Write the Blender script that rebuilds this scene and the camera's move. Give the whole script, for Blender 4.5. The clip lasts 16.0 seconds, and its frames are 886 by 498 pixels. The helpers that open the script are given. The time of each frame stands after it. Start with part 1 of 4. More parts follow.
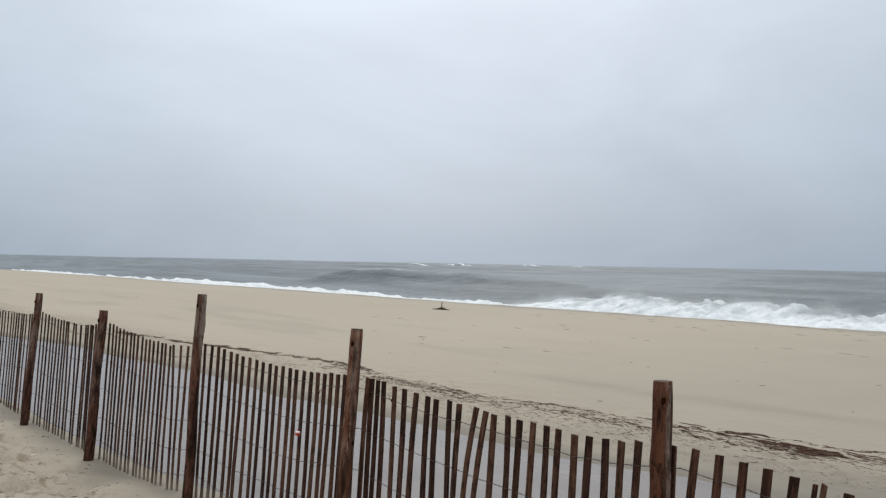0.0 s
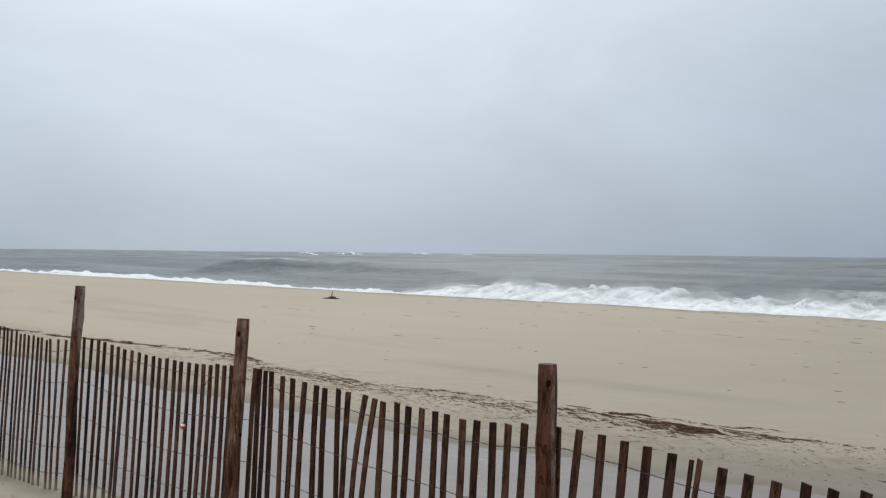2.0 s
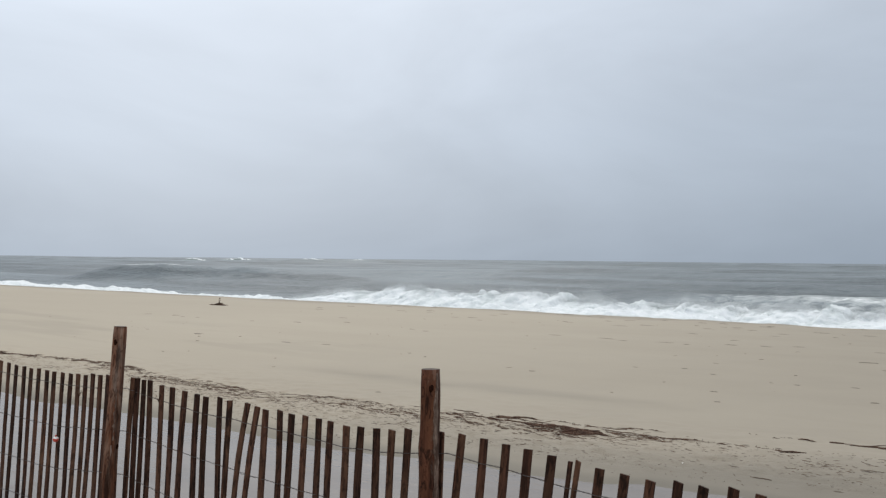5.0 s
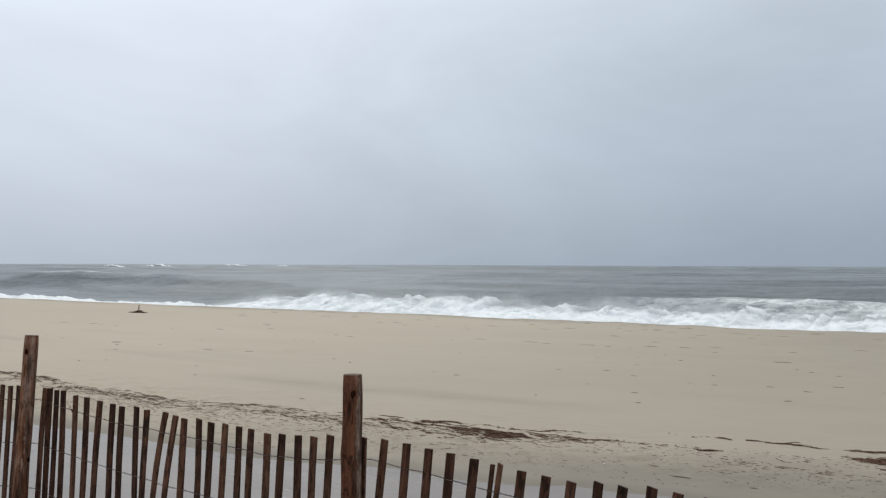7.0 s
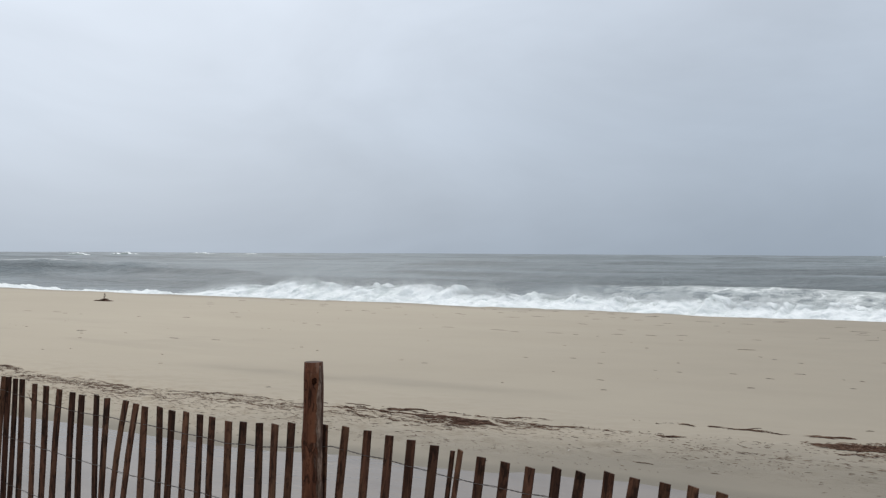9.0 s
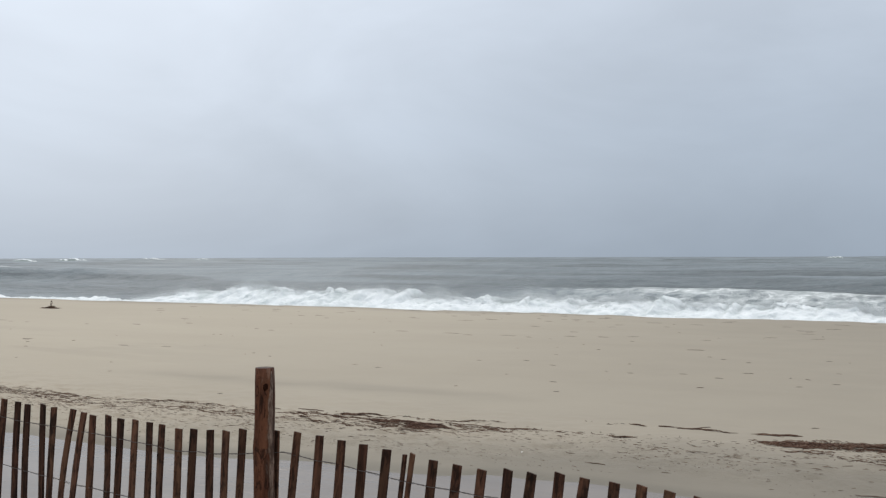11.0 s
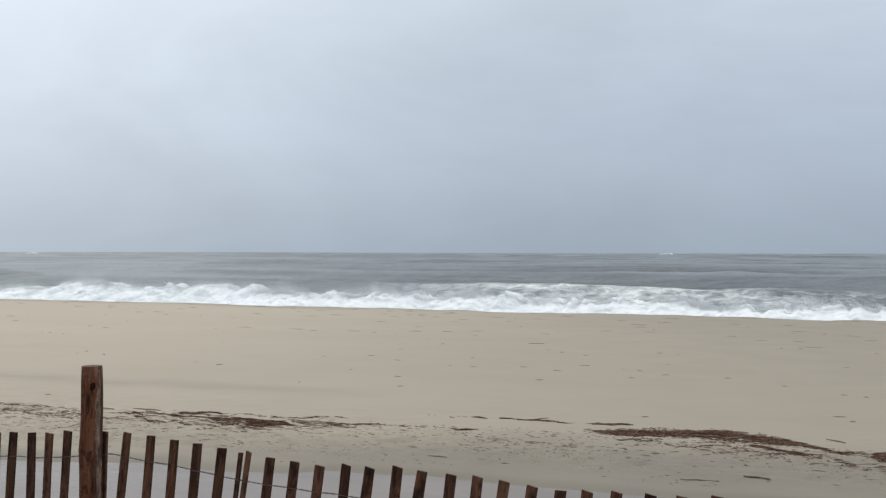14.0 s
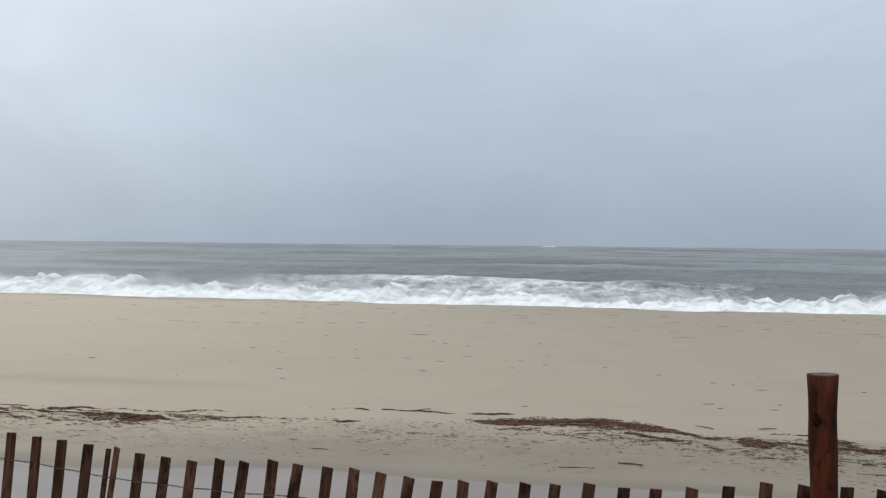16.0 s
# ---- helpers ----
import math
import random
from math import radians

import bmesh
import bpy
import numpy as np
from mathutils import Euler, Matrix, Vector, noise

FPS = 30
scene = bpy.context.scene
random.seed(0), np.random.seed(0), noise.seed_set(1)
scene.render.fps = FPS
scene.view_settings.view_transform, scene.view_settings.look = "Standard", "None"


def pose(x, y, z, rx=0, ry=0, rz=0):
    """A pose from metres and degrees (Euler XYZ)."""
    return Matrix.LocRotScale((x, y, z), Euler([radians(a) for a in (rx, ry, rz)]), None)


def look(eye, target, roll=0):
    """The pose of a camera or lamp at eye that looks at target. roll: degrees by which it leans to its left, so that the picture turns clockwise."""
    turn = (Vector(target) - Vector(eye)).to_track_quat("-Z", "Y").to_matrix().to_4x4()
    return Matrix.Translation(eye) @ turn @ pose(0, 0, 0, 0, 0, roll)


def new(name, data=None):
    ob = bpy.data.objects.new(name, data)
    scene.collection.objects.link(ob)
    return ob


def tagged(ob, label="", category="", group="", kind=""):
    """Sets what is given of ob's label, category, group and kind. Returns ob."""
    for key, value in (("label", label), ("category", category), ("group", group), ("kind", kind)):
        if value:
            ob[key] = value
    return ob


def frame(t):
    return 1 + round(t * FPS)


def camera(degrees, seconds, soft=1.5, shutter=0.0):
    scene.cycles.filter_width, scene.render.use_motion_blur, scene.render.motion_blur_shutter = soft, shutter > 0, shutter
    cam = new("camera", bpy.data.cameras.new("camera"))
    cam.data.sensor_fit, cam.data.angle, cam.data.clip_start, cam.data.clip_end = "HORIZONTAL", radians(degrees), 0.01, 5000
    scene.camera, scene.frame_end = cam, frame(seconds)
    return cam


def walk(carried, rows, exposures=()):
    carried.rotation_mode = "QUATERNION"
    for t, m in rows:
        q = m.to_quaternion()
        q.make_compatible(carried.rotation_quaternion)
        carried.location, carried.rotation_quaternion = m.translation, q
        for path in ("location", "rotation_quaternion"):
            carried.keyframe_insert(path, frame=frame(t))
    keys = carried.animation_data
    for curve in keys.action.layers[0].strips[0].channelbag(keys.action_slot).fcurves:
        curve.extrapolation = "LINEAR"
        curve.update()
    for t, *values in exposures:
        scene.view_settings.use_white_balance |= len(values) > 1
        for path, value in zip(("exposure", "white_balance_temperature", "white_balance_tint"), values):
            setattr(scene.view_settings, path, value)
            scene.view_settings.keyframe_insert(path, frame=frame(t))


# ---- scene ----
cam = camera(49.75, 16.0, soft=1.3)
PATH = [
    (0.0, 0.000, 0.000, 1.950, 0.01, 0.83, -1.13),
    (0.5, 0.007, -0.001, 1.945, -2.33, 0.37, -1.05),
    (1.0, 0.011, -0.008, 1.945, -3.68, 0.10, -0.99),
    (1.5, 0.015, -0.006, 1.948, -5.16, 0.37, -0.76),
    (2.0, 0.016, 0.003, 1.944, -6.54, 0.23, -0.58),
    (2.5, 0.020, 0.002, 1.944, -7.49, 0.24, -0.36),
    (3.0, 0.034, 0.002, 1.944, -8.32, 0.20, -0.35),
    (3.5, 0.045, -0.000, 1.946, -9.52, 0.36, -0.35),
    (4.0, 0.050, 0.007, 1.944, -10.50, 0.49, -0.42),
    (6.5, 0.060, 0.002, 1.944, -16.81, 0.86, -0.36),
    (7.0, 0.071, 0.013, 1.941, -17.51, 0.95, -0.21),
    (7.5, 0.080, 0.008, 1.941, -17.98, 0.58, -0.34),
    (8.0, 0.088, -0.002, 1.940, -17.86, 0.38, -0.20),
    (8.5, 0.089, -0.023, 1.943, -18.53, 0.20, -0.16),
    (9.0, 0.104, -0.003, 1.937, -19.33, 0.26, -0.29),
    (11.5, 0.111, -0.024, 1.939, -22.92, 0.38, 0.23),
    (12.0, 0.120, -0.010, 1.936, -23.75, 0.16, 0.15),
    (12.5, 0.119, -0.007, 1.936, -24.56, 0.21, -0.02),
    (13.0, 0.125, -0.016, 1.937, -26.36, 0.33, -0.05),
    (13.5, 0.134, -0.025, 1.934, -28.78, 0.30, -0.25),
    (14.0, 0.140, -0.022, 1.934, -31.27, 0.21, -0.13),
    (14.5, 0.147, -0.020, 1.933, -32.50, 0.07, -0.44),
    (15.0, 0.153, -0.024, 1.931, -33.78, -0.18, -0.62),
    (15.5, 0.158, -0.022, 1.932, -35.49, -0.37, -0.60),
    (16.0, 0.173, -0.018, 1.931, -38.10, -0.26, -0.59),
]
walk(cam, [(t, pose(x, y, z, 90 + pitch, roll, yaw)) for t, x, y, z, yaw, pitch, roll in PATH],
     exposures=[(0.0, -0.05), (3.0, -0.04), (9.0, -0.02), (13.0, 0.04), (16.0, 0.07)])

# The shore runs straight: local x (u) goes along it, local y (s) goes out to sea.
SHORE = pose(0, 0, 0, 0, 0, -52.32)
POOL_Z, SEA_Z = -0.02, -1.2
rng = np.random.default_rng(7)


# ---- sky and sun ----
def node(tree, kind, **values):
    """A shader node with its inputs set by name."""
    n = tree.nodes.new(kind)
    for key, value in values.items():
        n.inputs[key.replace("_", " ")].default_value = value
    return n


def math_node(tree, op, a, b=0.5, clamp=False):
    n = tree.nodes.new("ShaderNodeMath")
    n.operation, n.use_clamp = op, clamp
    for i, v in enumerate((a, b)):
        if isinstance(v, (int, float)):
            n.inputs[i].default_value = v
        else:
            tree.links.new(v, n.inputs[i])
    return n.outputs[0]


def ramp(tree, source, stops, smooth=False):
    n = tree.nodes.new("ShaderNodeValToRGB")
    n.color_ramp.interpolation = "B_SPLINE" if smooth else "LINEAR"
    els = n.color_ramp.elements
    while len(els) < len(stops):
        els.new(0.5)
    for e, (p, c) in zip(els, stops):
        e.position = p
        e.color = (c, c, c, 1) if isinstance(c, (int, float)) else (*c, 1)
    tree.links.new(source, n.inputs[0])
    return n.outputs[0]


def mix(tree, fac, a, b, mode="MIX"):
    n = tree.nodes.new("ShaderNodeMix")
    n.data_type, n.blend_type = "RGBA", mode
    for i, v in ((0, fac), (6, a), (7, b)):
        if isinstance(v, (int, float)):
            n.inputs[i].default_value = v
        elif isinstance(v, tuple):
            n.inputs[i].default_value = (*v, 1)
        else:
            tree.links.new(v, n.inputs[i])
    return n.outputs[2]


def make_world():
    world = bpy.data.worlds.new("overcast")
    scene.world = world
    world.use_nodes = True
    t = world.node_tree
    t.nodes.clear()
    L = t.links.new
    out, bg = t.nodes.new("ShaderNodeOutputWorld"), t.nodes.new("ShaderNodeBackground")
    L(bg.outputs[0], out.inputs[0])
    sky = t.nodes.new("ShaderNodeTexSky")
    sky.sky_type, sky.sun_disc = "NISHITA", False
    sky.sun_elevation, sky.sun_rotation = radians(38), radians(4)
    sky.dust_density = 4
    thin = mix(t, 1.0, sky.outputs[0], (0.003, 0.003, 0.003), "MULTIPLY")
    co = t.nodes.new("ShaderNodeTexCoord")
    sep = t.nodes.new("ShaderNodeSeparateXYZ")
    L(co.outputs["Generated"], sep.inputs[0])
    height = math_node(t, "MAXIMUM", sep.outputs[2], 0.0)
    cover = ramp(t, height, [(0.0, (0.320, 0.383, 0.460)), (0.035, (0.340, 0.406, 0.489)), (0.13, (0.430, 0.505, 0.602)),
                             (0.26, (0.555, 0.63, 0.73)), (0.5, (0.95, 1.0, 1.06)), (1.0, (1.35, 1.40, 1.45))])
    # the thin, bright part of the cloud where the sun stands
    d = t.nodes.new("ShaderNodeVectorMath")
    d.operation = "DOT_PRODUCT"
    az, el = radians(-3), radians(19)
    d.inputs[1].default_value = (math.sin(az) * math.cos(el), math.cos(az) * math.cos(el), math.sin(el))
    L(co.outputs["Generated"], d.inputs[0])
    glow = ramp(t, d.outputs["Value"], [(0.72, 0.0), (0.86, 0.16), (0.94, 0.44), (0.98, 0.85), (1.0, 1.0)], True)
    # a second, fainter thin place in the cloud
    d2 = t.nodes.new("ShaderNodeVectorMath")
    d2.operation = "DOT_PRODUCT"
    az, el = radians(41), radians(12)
    d2.inputs[1].default_value = (math.sin(az) * math.cos(el), math.cos(az) * math.cos(el), math.sin(el))
    L(co.outputs["Generated"], d2.inputs[0])
    veil = ramp(t, d2.outputs["Value"], [(0.86, 1.0), (1.0, 1.13)], True)
    # soft cloud streaks
    m = t.nodes.new("ShaderNodeMapping")
    m.inputs["Scale"].default_value = (1.0, 1.0, 2.6)
    L(co.outputs["Generated"], m.inputs[0])
    big = node(t, "ShaderNodeTexNoise", Scale=2.3, Detail=5.0, Roughness=0.55, Distortion=0.5)
    L(m.outputs[0], big.inputs[0])
    cloud = ramp(t, big.outputs[0], [(0.28, 0.90), (0.72, 1.10)])
    lit = mix(t, math_node(t, "MULTIPLY", glow, 0.68), cover, (0.785, 0.870, 0.980), "MIX")
    lit = mix(t, 1.0, lit, cloud, "MULTIPLY")
    lit = mix(t, 1.0, lit, veil, "MULTIPLY")
    lit = mix(t, 1.0, lit, (1.006, 1.0, 1.0), "MULTIPLY")
    lit = mix(t, 1.0, lit, thin, "ADD")
    L(lit, bg.inputs[0])
    bg.inputs[1].default_value = 1.0


make_world()
sun = new("sun", bpy.data.lights.new("sun", "SUN"))
sun.data.energy, sun.data.angle, sun.data.color = 0.7, radians(25), (1.0, 0.97, 0.93)
sun.matrix_world = look((0, 0, 0), (-math.sin(radians(4)) * math.cos(radians(38)), -math.cos(radians(4)) * math.cos(radians(38)), -math.sin(radians(38))))


# ---- materials ----
def material(name):
    mat = bpy.data.materials.new(name)
    mat.use_nodes = True
    t = mat.node_tree
    b = t.nodes["Principled BSDF"]
    co = t.nodes.new("ShaderNodeTexCoord")
    return mat, t, b, co.outputs["Object"]


def mapped(t, source, scale, rotation=(0, 0, 0)):
    m = t.nodes.new("ShaderNodeMapping")
    m.inputs["Scale"].default_value = scale
    m.inputs["Rotation"].default_value = rotation
    t.links.new(source, m.inputs[0])
    return m.outputs[0]


def noise_tex(t, vector, scale, detail=4.0, rough=0.55, distortion=0.0):
    n = node(t, "ShaderNodeTexNoise", Scale=scale, Detail=detail, Roughness=rough, Distortion=distortion)
    t.links.new(vector, n.inputs[0])
    return n.outputs[0]


def bump(t, b, height, strength, distance, under=None):
    n = node(t, "ShaderNodeBump", Strength=strength, Distance=distance)
    t.links.new(height, n.inputs["Height"])
    if under is not None:
        t.links.new(under, n.inputs["Normal"])
    t.links.new(n.outputs[0], b.inputs["Normal"])
    return n.outputs[0]


def attribute(t, name):
    n = t.nodes.new("ShaderNodeAttribute")
    n.attribute_name = name
    return n.outputs["Fac"]


def sand_material():
    mat, t, b, co = material("sand")
    L = t.links.new
    # damp sand, plus a broad darkening along the shore
    wet = attribute(t, "wet")
    broad = noise_tex(t, mapped(t, co, (0.07, 0.17, 1)), 1.0, 3, 0.5, 0.8)
    streak = noise_tex(t, mapped(t, co, (0.25, 0.7, 1)), 1.0, 3, 0.55, 0.9)
    patch = noise_tex(t, mapped(t, co, (0.7, 0.8, 1)), 1.0, 4, 0.55)
    clod = noise_tex(t, mapped(t, co, (1.0, 1.2, 1.0)), 5.0, 6, 0.62, 0.25)
    trodden = attribute(t, "trodden")
    grain = noise_tex(t, co, 260.0, 2, 0.7)
    col = ramp(t, broad, [(0.3, (0.390, 0.340, 0.265)), (0.52, (0.404, 0.353, 0.276)), (0.72, (0.417, 0.366, 0.287))])
    col = mix(t, ramp(t, streak, [(0.50, 0.0), (0.72, 0.05)]), col, (0.345, 0.302, 0.243))
    col = mix(t, ramp(t, patch, [(0.45, 0.0), (0.75, 0.14)]), col, (0.350, 0.305, 0.246))
    col = mix(t, math_node(t, "MULTIPLY", ramp(t, grain, [(0.35, 0.0), (0.7, 1.0)]), 0.16), col, (0.24, 0.20, 0.16))
    col = mix(t, math_node(t, "MULTIPLY", trodden, 0.75), col, (0.470, 0.408, 0.318))
    col = mix(t, math_node(t, "MULTIPLY", ramp(t, clod, [(0.49, 0.0), (0.62, 0.85)]), trodden), col, (0.205, 0.150, 0.090))
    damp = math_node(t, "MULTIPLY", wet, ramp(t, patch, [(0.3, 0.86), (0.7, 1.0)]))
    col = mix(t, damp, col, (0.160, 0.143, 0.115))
    L(col, b.inputs["Base Color"])
    L(ramp(t, damp, [(0.0, 0.92), (1.0, 0.72)]), b.inputs["Roughness"])
    b.inputs["Specular IOR Level"].default_value = 0.14
    low = bump(t, b, noise_tex(t, co, 9.0, 6, 0.6), 0.13, 0.02)
    low = bump(t, b, math_node(t, "MULTIPLY", noise_tex(t, mapped(t, co, (1.0, 1.3, 1.0)), 13.0, 5, 0.65, 0.5), attribute(t, "trodden")), 0.9, 0.06, low)
    bump(t, b, noise_tex(t, co, 120.0, 3, 0.7), 0.3, 0.003, low)
    return mat


def pool_material():
    mat, t, b, co = material("shallow_water")
    L = t.links.new
    murk = noise_tex(t, mapped(t, co, (0.5, 1.1, 1)), 1.0, 5, 0.55)
    L(ramp(t, murk, [(0.3, (0.138, 0.113, 0.092)), (0.7, (0.196, 0.162, 0.133))]), b.inputs["Base Color"])
    b.inputs["Roughness"].default_value = 0.2
    b.inputs["IOR"].default_value = 1.33
    b.inputs["Specular IOR Level"].default_value = 0.35
    wind = noise_tex(t, mapped(t, co, (3.4, 6.0, 1), (0, 0, radians(-24))), 1.0, 2, 0.5, 0.5)
    calm = ramp(t, noise_tex(t, mapped(t, co, (0.3, 0.5, 1)), 1.0, 2), [(0.40, 0.35), (0.60, 1.0)])
    # the wind only reaches the open end of the pool
    sep = t.nodes.new("ShaderNodeSeparateXYZ")
    L(co, sep.inputs[0])
    reach = node(t, "ShaderNodeMapRange", From_Min=-2.5, From_Max=-5.5, To_Min=0.12, To_Max=1.0)
    L(sep.outputs[0], reach.inputs["Value"])
    bump(t, b, math_node(t, "MULTIPLY", math_node(t, "MULTIPLY", wind, calm), reach.outputs[0]), 0.5, 0.03)
    return mat


def sea_material():
    mat, t, b, co = material("sea_water")
    L = t.links.new
    foam = attribute(t, "foam")
    # light and dark of the swell faces, put into the water colour as noise
    swell_shade = noise_tex(t, mapped(t, co, (0.022, 0.075, 1)), 1.0, 5, 0.55, 0.4)
    water = ramp(t, swell_shade, [(0.41, (0.022, 0.035, 0.043)), (0.59, (0.095, 0.121, 0.136))])
    lace = node(t, "ShaderNodeTexVoronoi", Scale=1.0)
    lace.feature = "DISTANCE_TO_EDGE"
    wv = t.nodes.new("ShaderNodeMix")
    wv.data_type = "VECTOR"
    wv.inputs[0].default_value = 0.12
    L(mapped(t, co, (0.9, 0.55, 1.0)), wv.inputs[4])
    n3 = node(t, "ShaderNodeTexNoise", Scale=0.9, Detail=4.0, Roughness=0.6)
    L(co, n3.inputs[0])
    ns = t.nodes.new("ShaderNodeVectorMath")
    ns.operation = "SCALE"
    ns.inputs["Scale"].default_value = 9.0
    L(n3.outputs[1], ns.inputs[0])
    L(ns.outputs[0], wv.inputs[5])
    L(wv.outputs[1], lace.inputs[0])
    web = ramp(t, lace.outputs["Distance"], [(0.0, 1.0), (0.40, 0.0)], True)
    fine = noise_tex(t, mapped(t, co, (0.55, 0.42, 1.2)), 2.0, 8, 0.72, 1.1)
    body = math_node(t, "ADD", math_node(t, "MULTIPLY", web, 0.26), math_node(t, "MULTIPLY", fine, 0.74))
    level = math_node(t, "SUBTRACT", math_node(t, "ADD", math_node(t, "MULTIPLY", foam, 1.05), body), 0.80)
    mask = ramp(t, math_node(t, "MULTIPLY", level, 2.2), [(0.0, 0.0), (0.85, 1.0)], True)
    shade = ramp(t, fine, [(0.35, (0.52, 0.56, 0.55)), (0.62, (0.78, 0.80, 0.79))])
    L(mix(t, mask, water, shade), b.inputs["Base Color"])
    L(ramp(t, mask, [(0.0, 0.3), (1.0, 0.8)]), b.inputs["Roughness"])
    b.inputs["IOR"].default_value = 1.33
    b.inputs["Specular IOR Level"].default_value = 0.07
    chop = noise_tex(t, mapped(t, co, (0.35, 0.9, 1)), 1.0, 8, 0.62, 0.3)
    low = bump(t, b, chop, 0.8, 0.35)
    bump(t, b, noise_tex(t, co, 3.0, 4, 0.6), 0.35, 0.05, low)
    return mat


def foam_material():
    mat, t, b, co = material("sea_foam")
    L = t.links.new
    fine = noise_tex(t, co, 2.2, 8, 0.68, 0.4)
    streak = noise_tex(t, mapped(t, co, (1.9, 0.8, 0.7)), 1.0, 7, 0.66, 1.2)
    patchy = noise_tex(t, mapped(t, co, (0.45, 0.6, 1.1)), 1.0, 5, 0.6, 0.6)
    col = ramp(t, fine, [(0.30, (0.68, 0.715, 0.72)), (0.5, (0.81, 0.835, 0.84)), (0.7, (0.91, 0.925, 0.93))])
    col = mix(t, ramp(t, patchy, [(0.50, 0.0), (0.68, 0.6)]), col, (0.50, 0.55, 0.54))
    thin = attribute(t, "thin")
    hole = math_node(t, "SUBTRACT", math_node(t, "ADD", thin, streak), 0.98)
    mask = ramp(t, math_node(t, "MULTIPLY", hole, 4.0), [(0.0, 0.0), (0.9, 1.0)], True)
    L(mix(t, mask, col, (0.21, 0.25, 0.235)), b.inputs["Base Color"])
    L(ramp(t, mask, [(0.0, 0.85), (1.0, 0.2)]), b.inputs["Roughness"])
    low = bump(t, b, noise_tex(t, co, 1.6, 4, 0.55, 0.5), 0.5, 0.2)
    bump(t, b, noise_tex(t, co, 7.0, 5, 0.65), 0.5, 0.06, low)
    return mat


def log_material(name, dark, mid, pale, wear, fibre, bleach, peel=0.0, spread=0.12, dust=None):
    mat, t, b, co = material(name)
    L = t.links.new
    info = t.nodes.new("ShaderNodeObjectInfo")
    shift = t.nodes.new("ShaderNodeVectorMath")
    shift.operation = "ADD"
    L(co, shift.inputs[0])
    L(info.outputs["Random"], shift.inputs[1])
    v = shift.outputs[0]
    grain = noise_tex(t, mapped(t, v, (fibre, fibre, fibre / 9)), 1.0, 7, 0.66, 1.4)
    blot = noise_tex(t, mapped(t, v, (9, 9, 1.7)), 1.0, 6, 0.66, 0.6)
    col = ramp(t, grain, [(0.38, dark), (0.49, mid), (0.62, tuple(c * 1.8 for c in mid))])
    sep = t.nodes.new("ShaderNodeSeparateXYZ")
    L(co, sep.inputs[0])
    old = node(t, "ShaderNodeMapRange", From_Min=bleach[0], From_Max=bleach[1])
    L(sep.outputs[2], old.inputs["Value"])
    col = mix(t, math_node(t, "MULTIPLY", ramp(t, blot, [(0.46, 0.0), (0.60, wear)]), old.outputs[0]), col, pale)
    col = mix(t, ramp(t, noise_tex(t, mapped(t, v, (9, 9, 5)), 1.0, 4, 0.7), [(0.55, 0.0), (0.66, 0.85)]), col, tuple(c * 0.6 for c in dark))
    scab = noise_tex(t, mapped(t, v, (40, 40, 16)), 1.0, 5, 0.7, 0.8)
    col = mix(t, ramp(t, scab, [(0.52, 0.0), (0.62, 0.75)]), col, dark)
    if peel:
        flank = noise_tex(t, mapped(t, v, (30, 30, 7)), 1.0, 6, 0.7, 1.0)
        side = math_node(t, "ADD", math_node(t, "MULTIPLY", sep.outputs[0], 12.0), math_node(t, "MULTIPLY", math_node(t, "SUBTRACT", flank, 0.5), 1.8))
        col = mix(t, ramp(t, side, [(0.38, 0.0), (0.58, peel)]), col, (0.25, 0.185, 0.15))
    if dust:
        # blown sand sticking to the foot
        foot = node(t, "ShaderNodeMapRange", From_Min=dust[0], From_Max=dust[1])
        L(sep.outputs[2], foot.inputs["Value"])
        cling = math_node(t, "ADD", foot.outputs[0], math_node(t, "MULTIPLY", math_node(t, "SUBTRACT", noise_tex(t, mapped(t, v, (30, 30, 9)), 1.0, 4, 0.65), 0.5), 1.1))
        col = mix(t, ramp(t, cling, [(0.2, 0.0), (0.9, 0.8)]), col, (0.185, 0.160, 0.130))
    tint = mix(t, info.outputs["Random"], (1 - spread, 1 - spread * 1.1, 1 - spread * 1.15), (1 + spread, 1 + spread * 0.9, 1 + spread * 0.75))
    L(mix(t, 1.0, col, tint, "MULTIPLY"), b.inputs["Base Color"])
    b.inputs["Roughness"].default_value = 0.8
    b.inputs["Specular IOR Level"].default_value = 0.12
    bump(t, b, grain, 0.5, 0.004)
    return mat


def plain_material(name, a, c, scale, rough, metal=0.0, depth=0.002):
    mat, t, b, co = material(name)
    n = noise_tex(t, co, scale, 5, 0.6)
    t.links.new(ramp(t, n, [(0.3, a), (0.7, c)]), b.inputs["Base Color"])
    b.inputs["Roughness"].default_value, b.inputs["Metallic"].default_value = rough, metal
    bump(t, b, n, 0.4, depth)
    return mat


def weed_material():
    mat, t, b, co = material("seaweed")
    g = t.nodes.new("ShaderNodeNewGeometry")
    col = ramp(t, g.outputs["Random Per Island"], [(0.0, (0.026, 0.013, 0.009)), (0.4, (0.078, 0.038, 0.024)), (0.75, (0.115, 0.060, 0.038)), (1.0, (0.20, 0.140, 0.098))])
    t.links.new(col, b.inputs["Base Color"])
    b.inputs["Roughness"].default_value = 0.8
    b.inputs["Specular IOR Level"].default_value = 0.15
    return mat


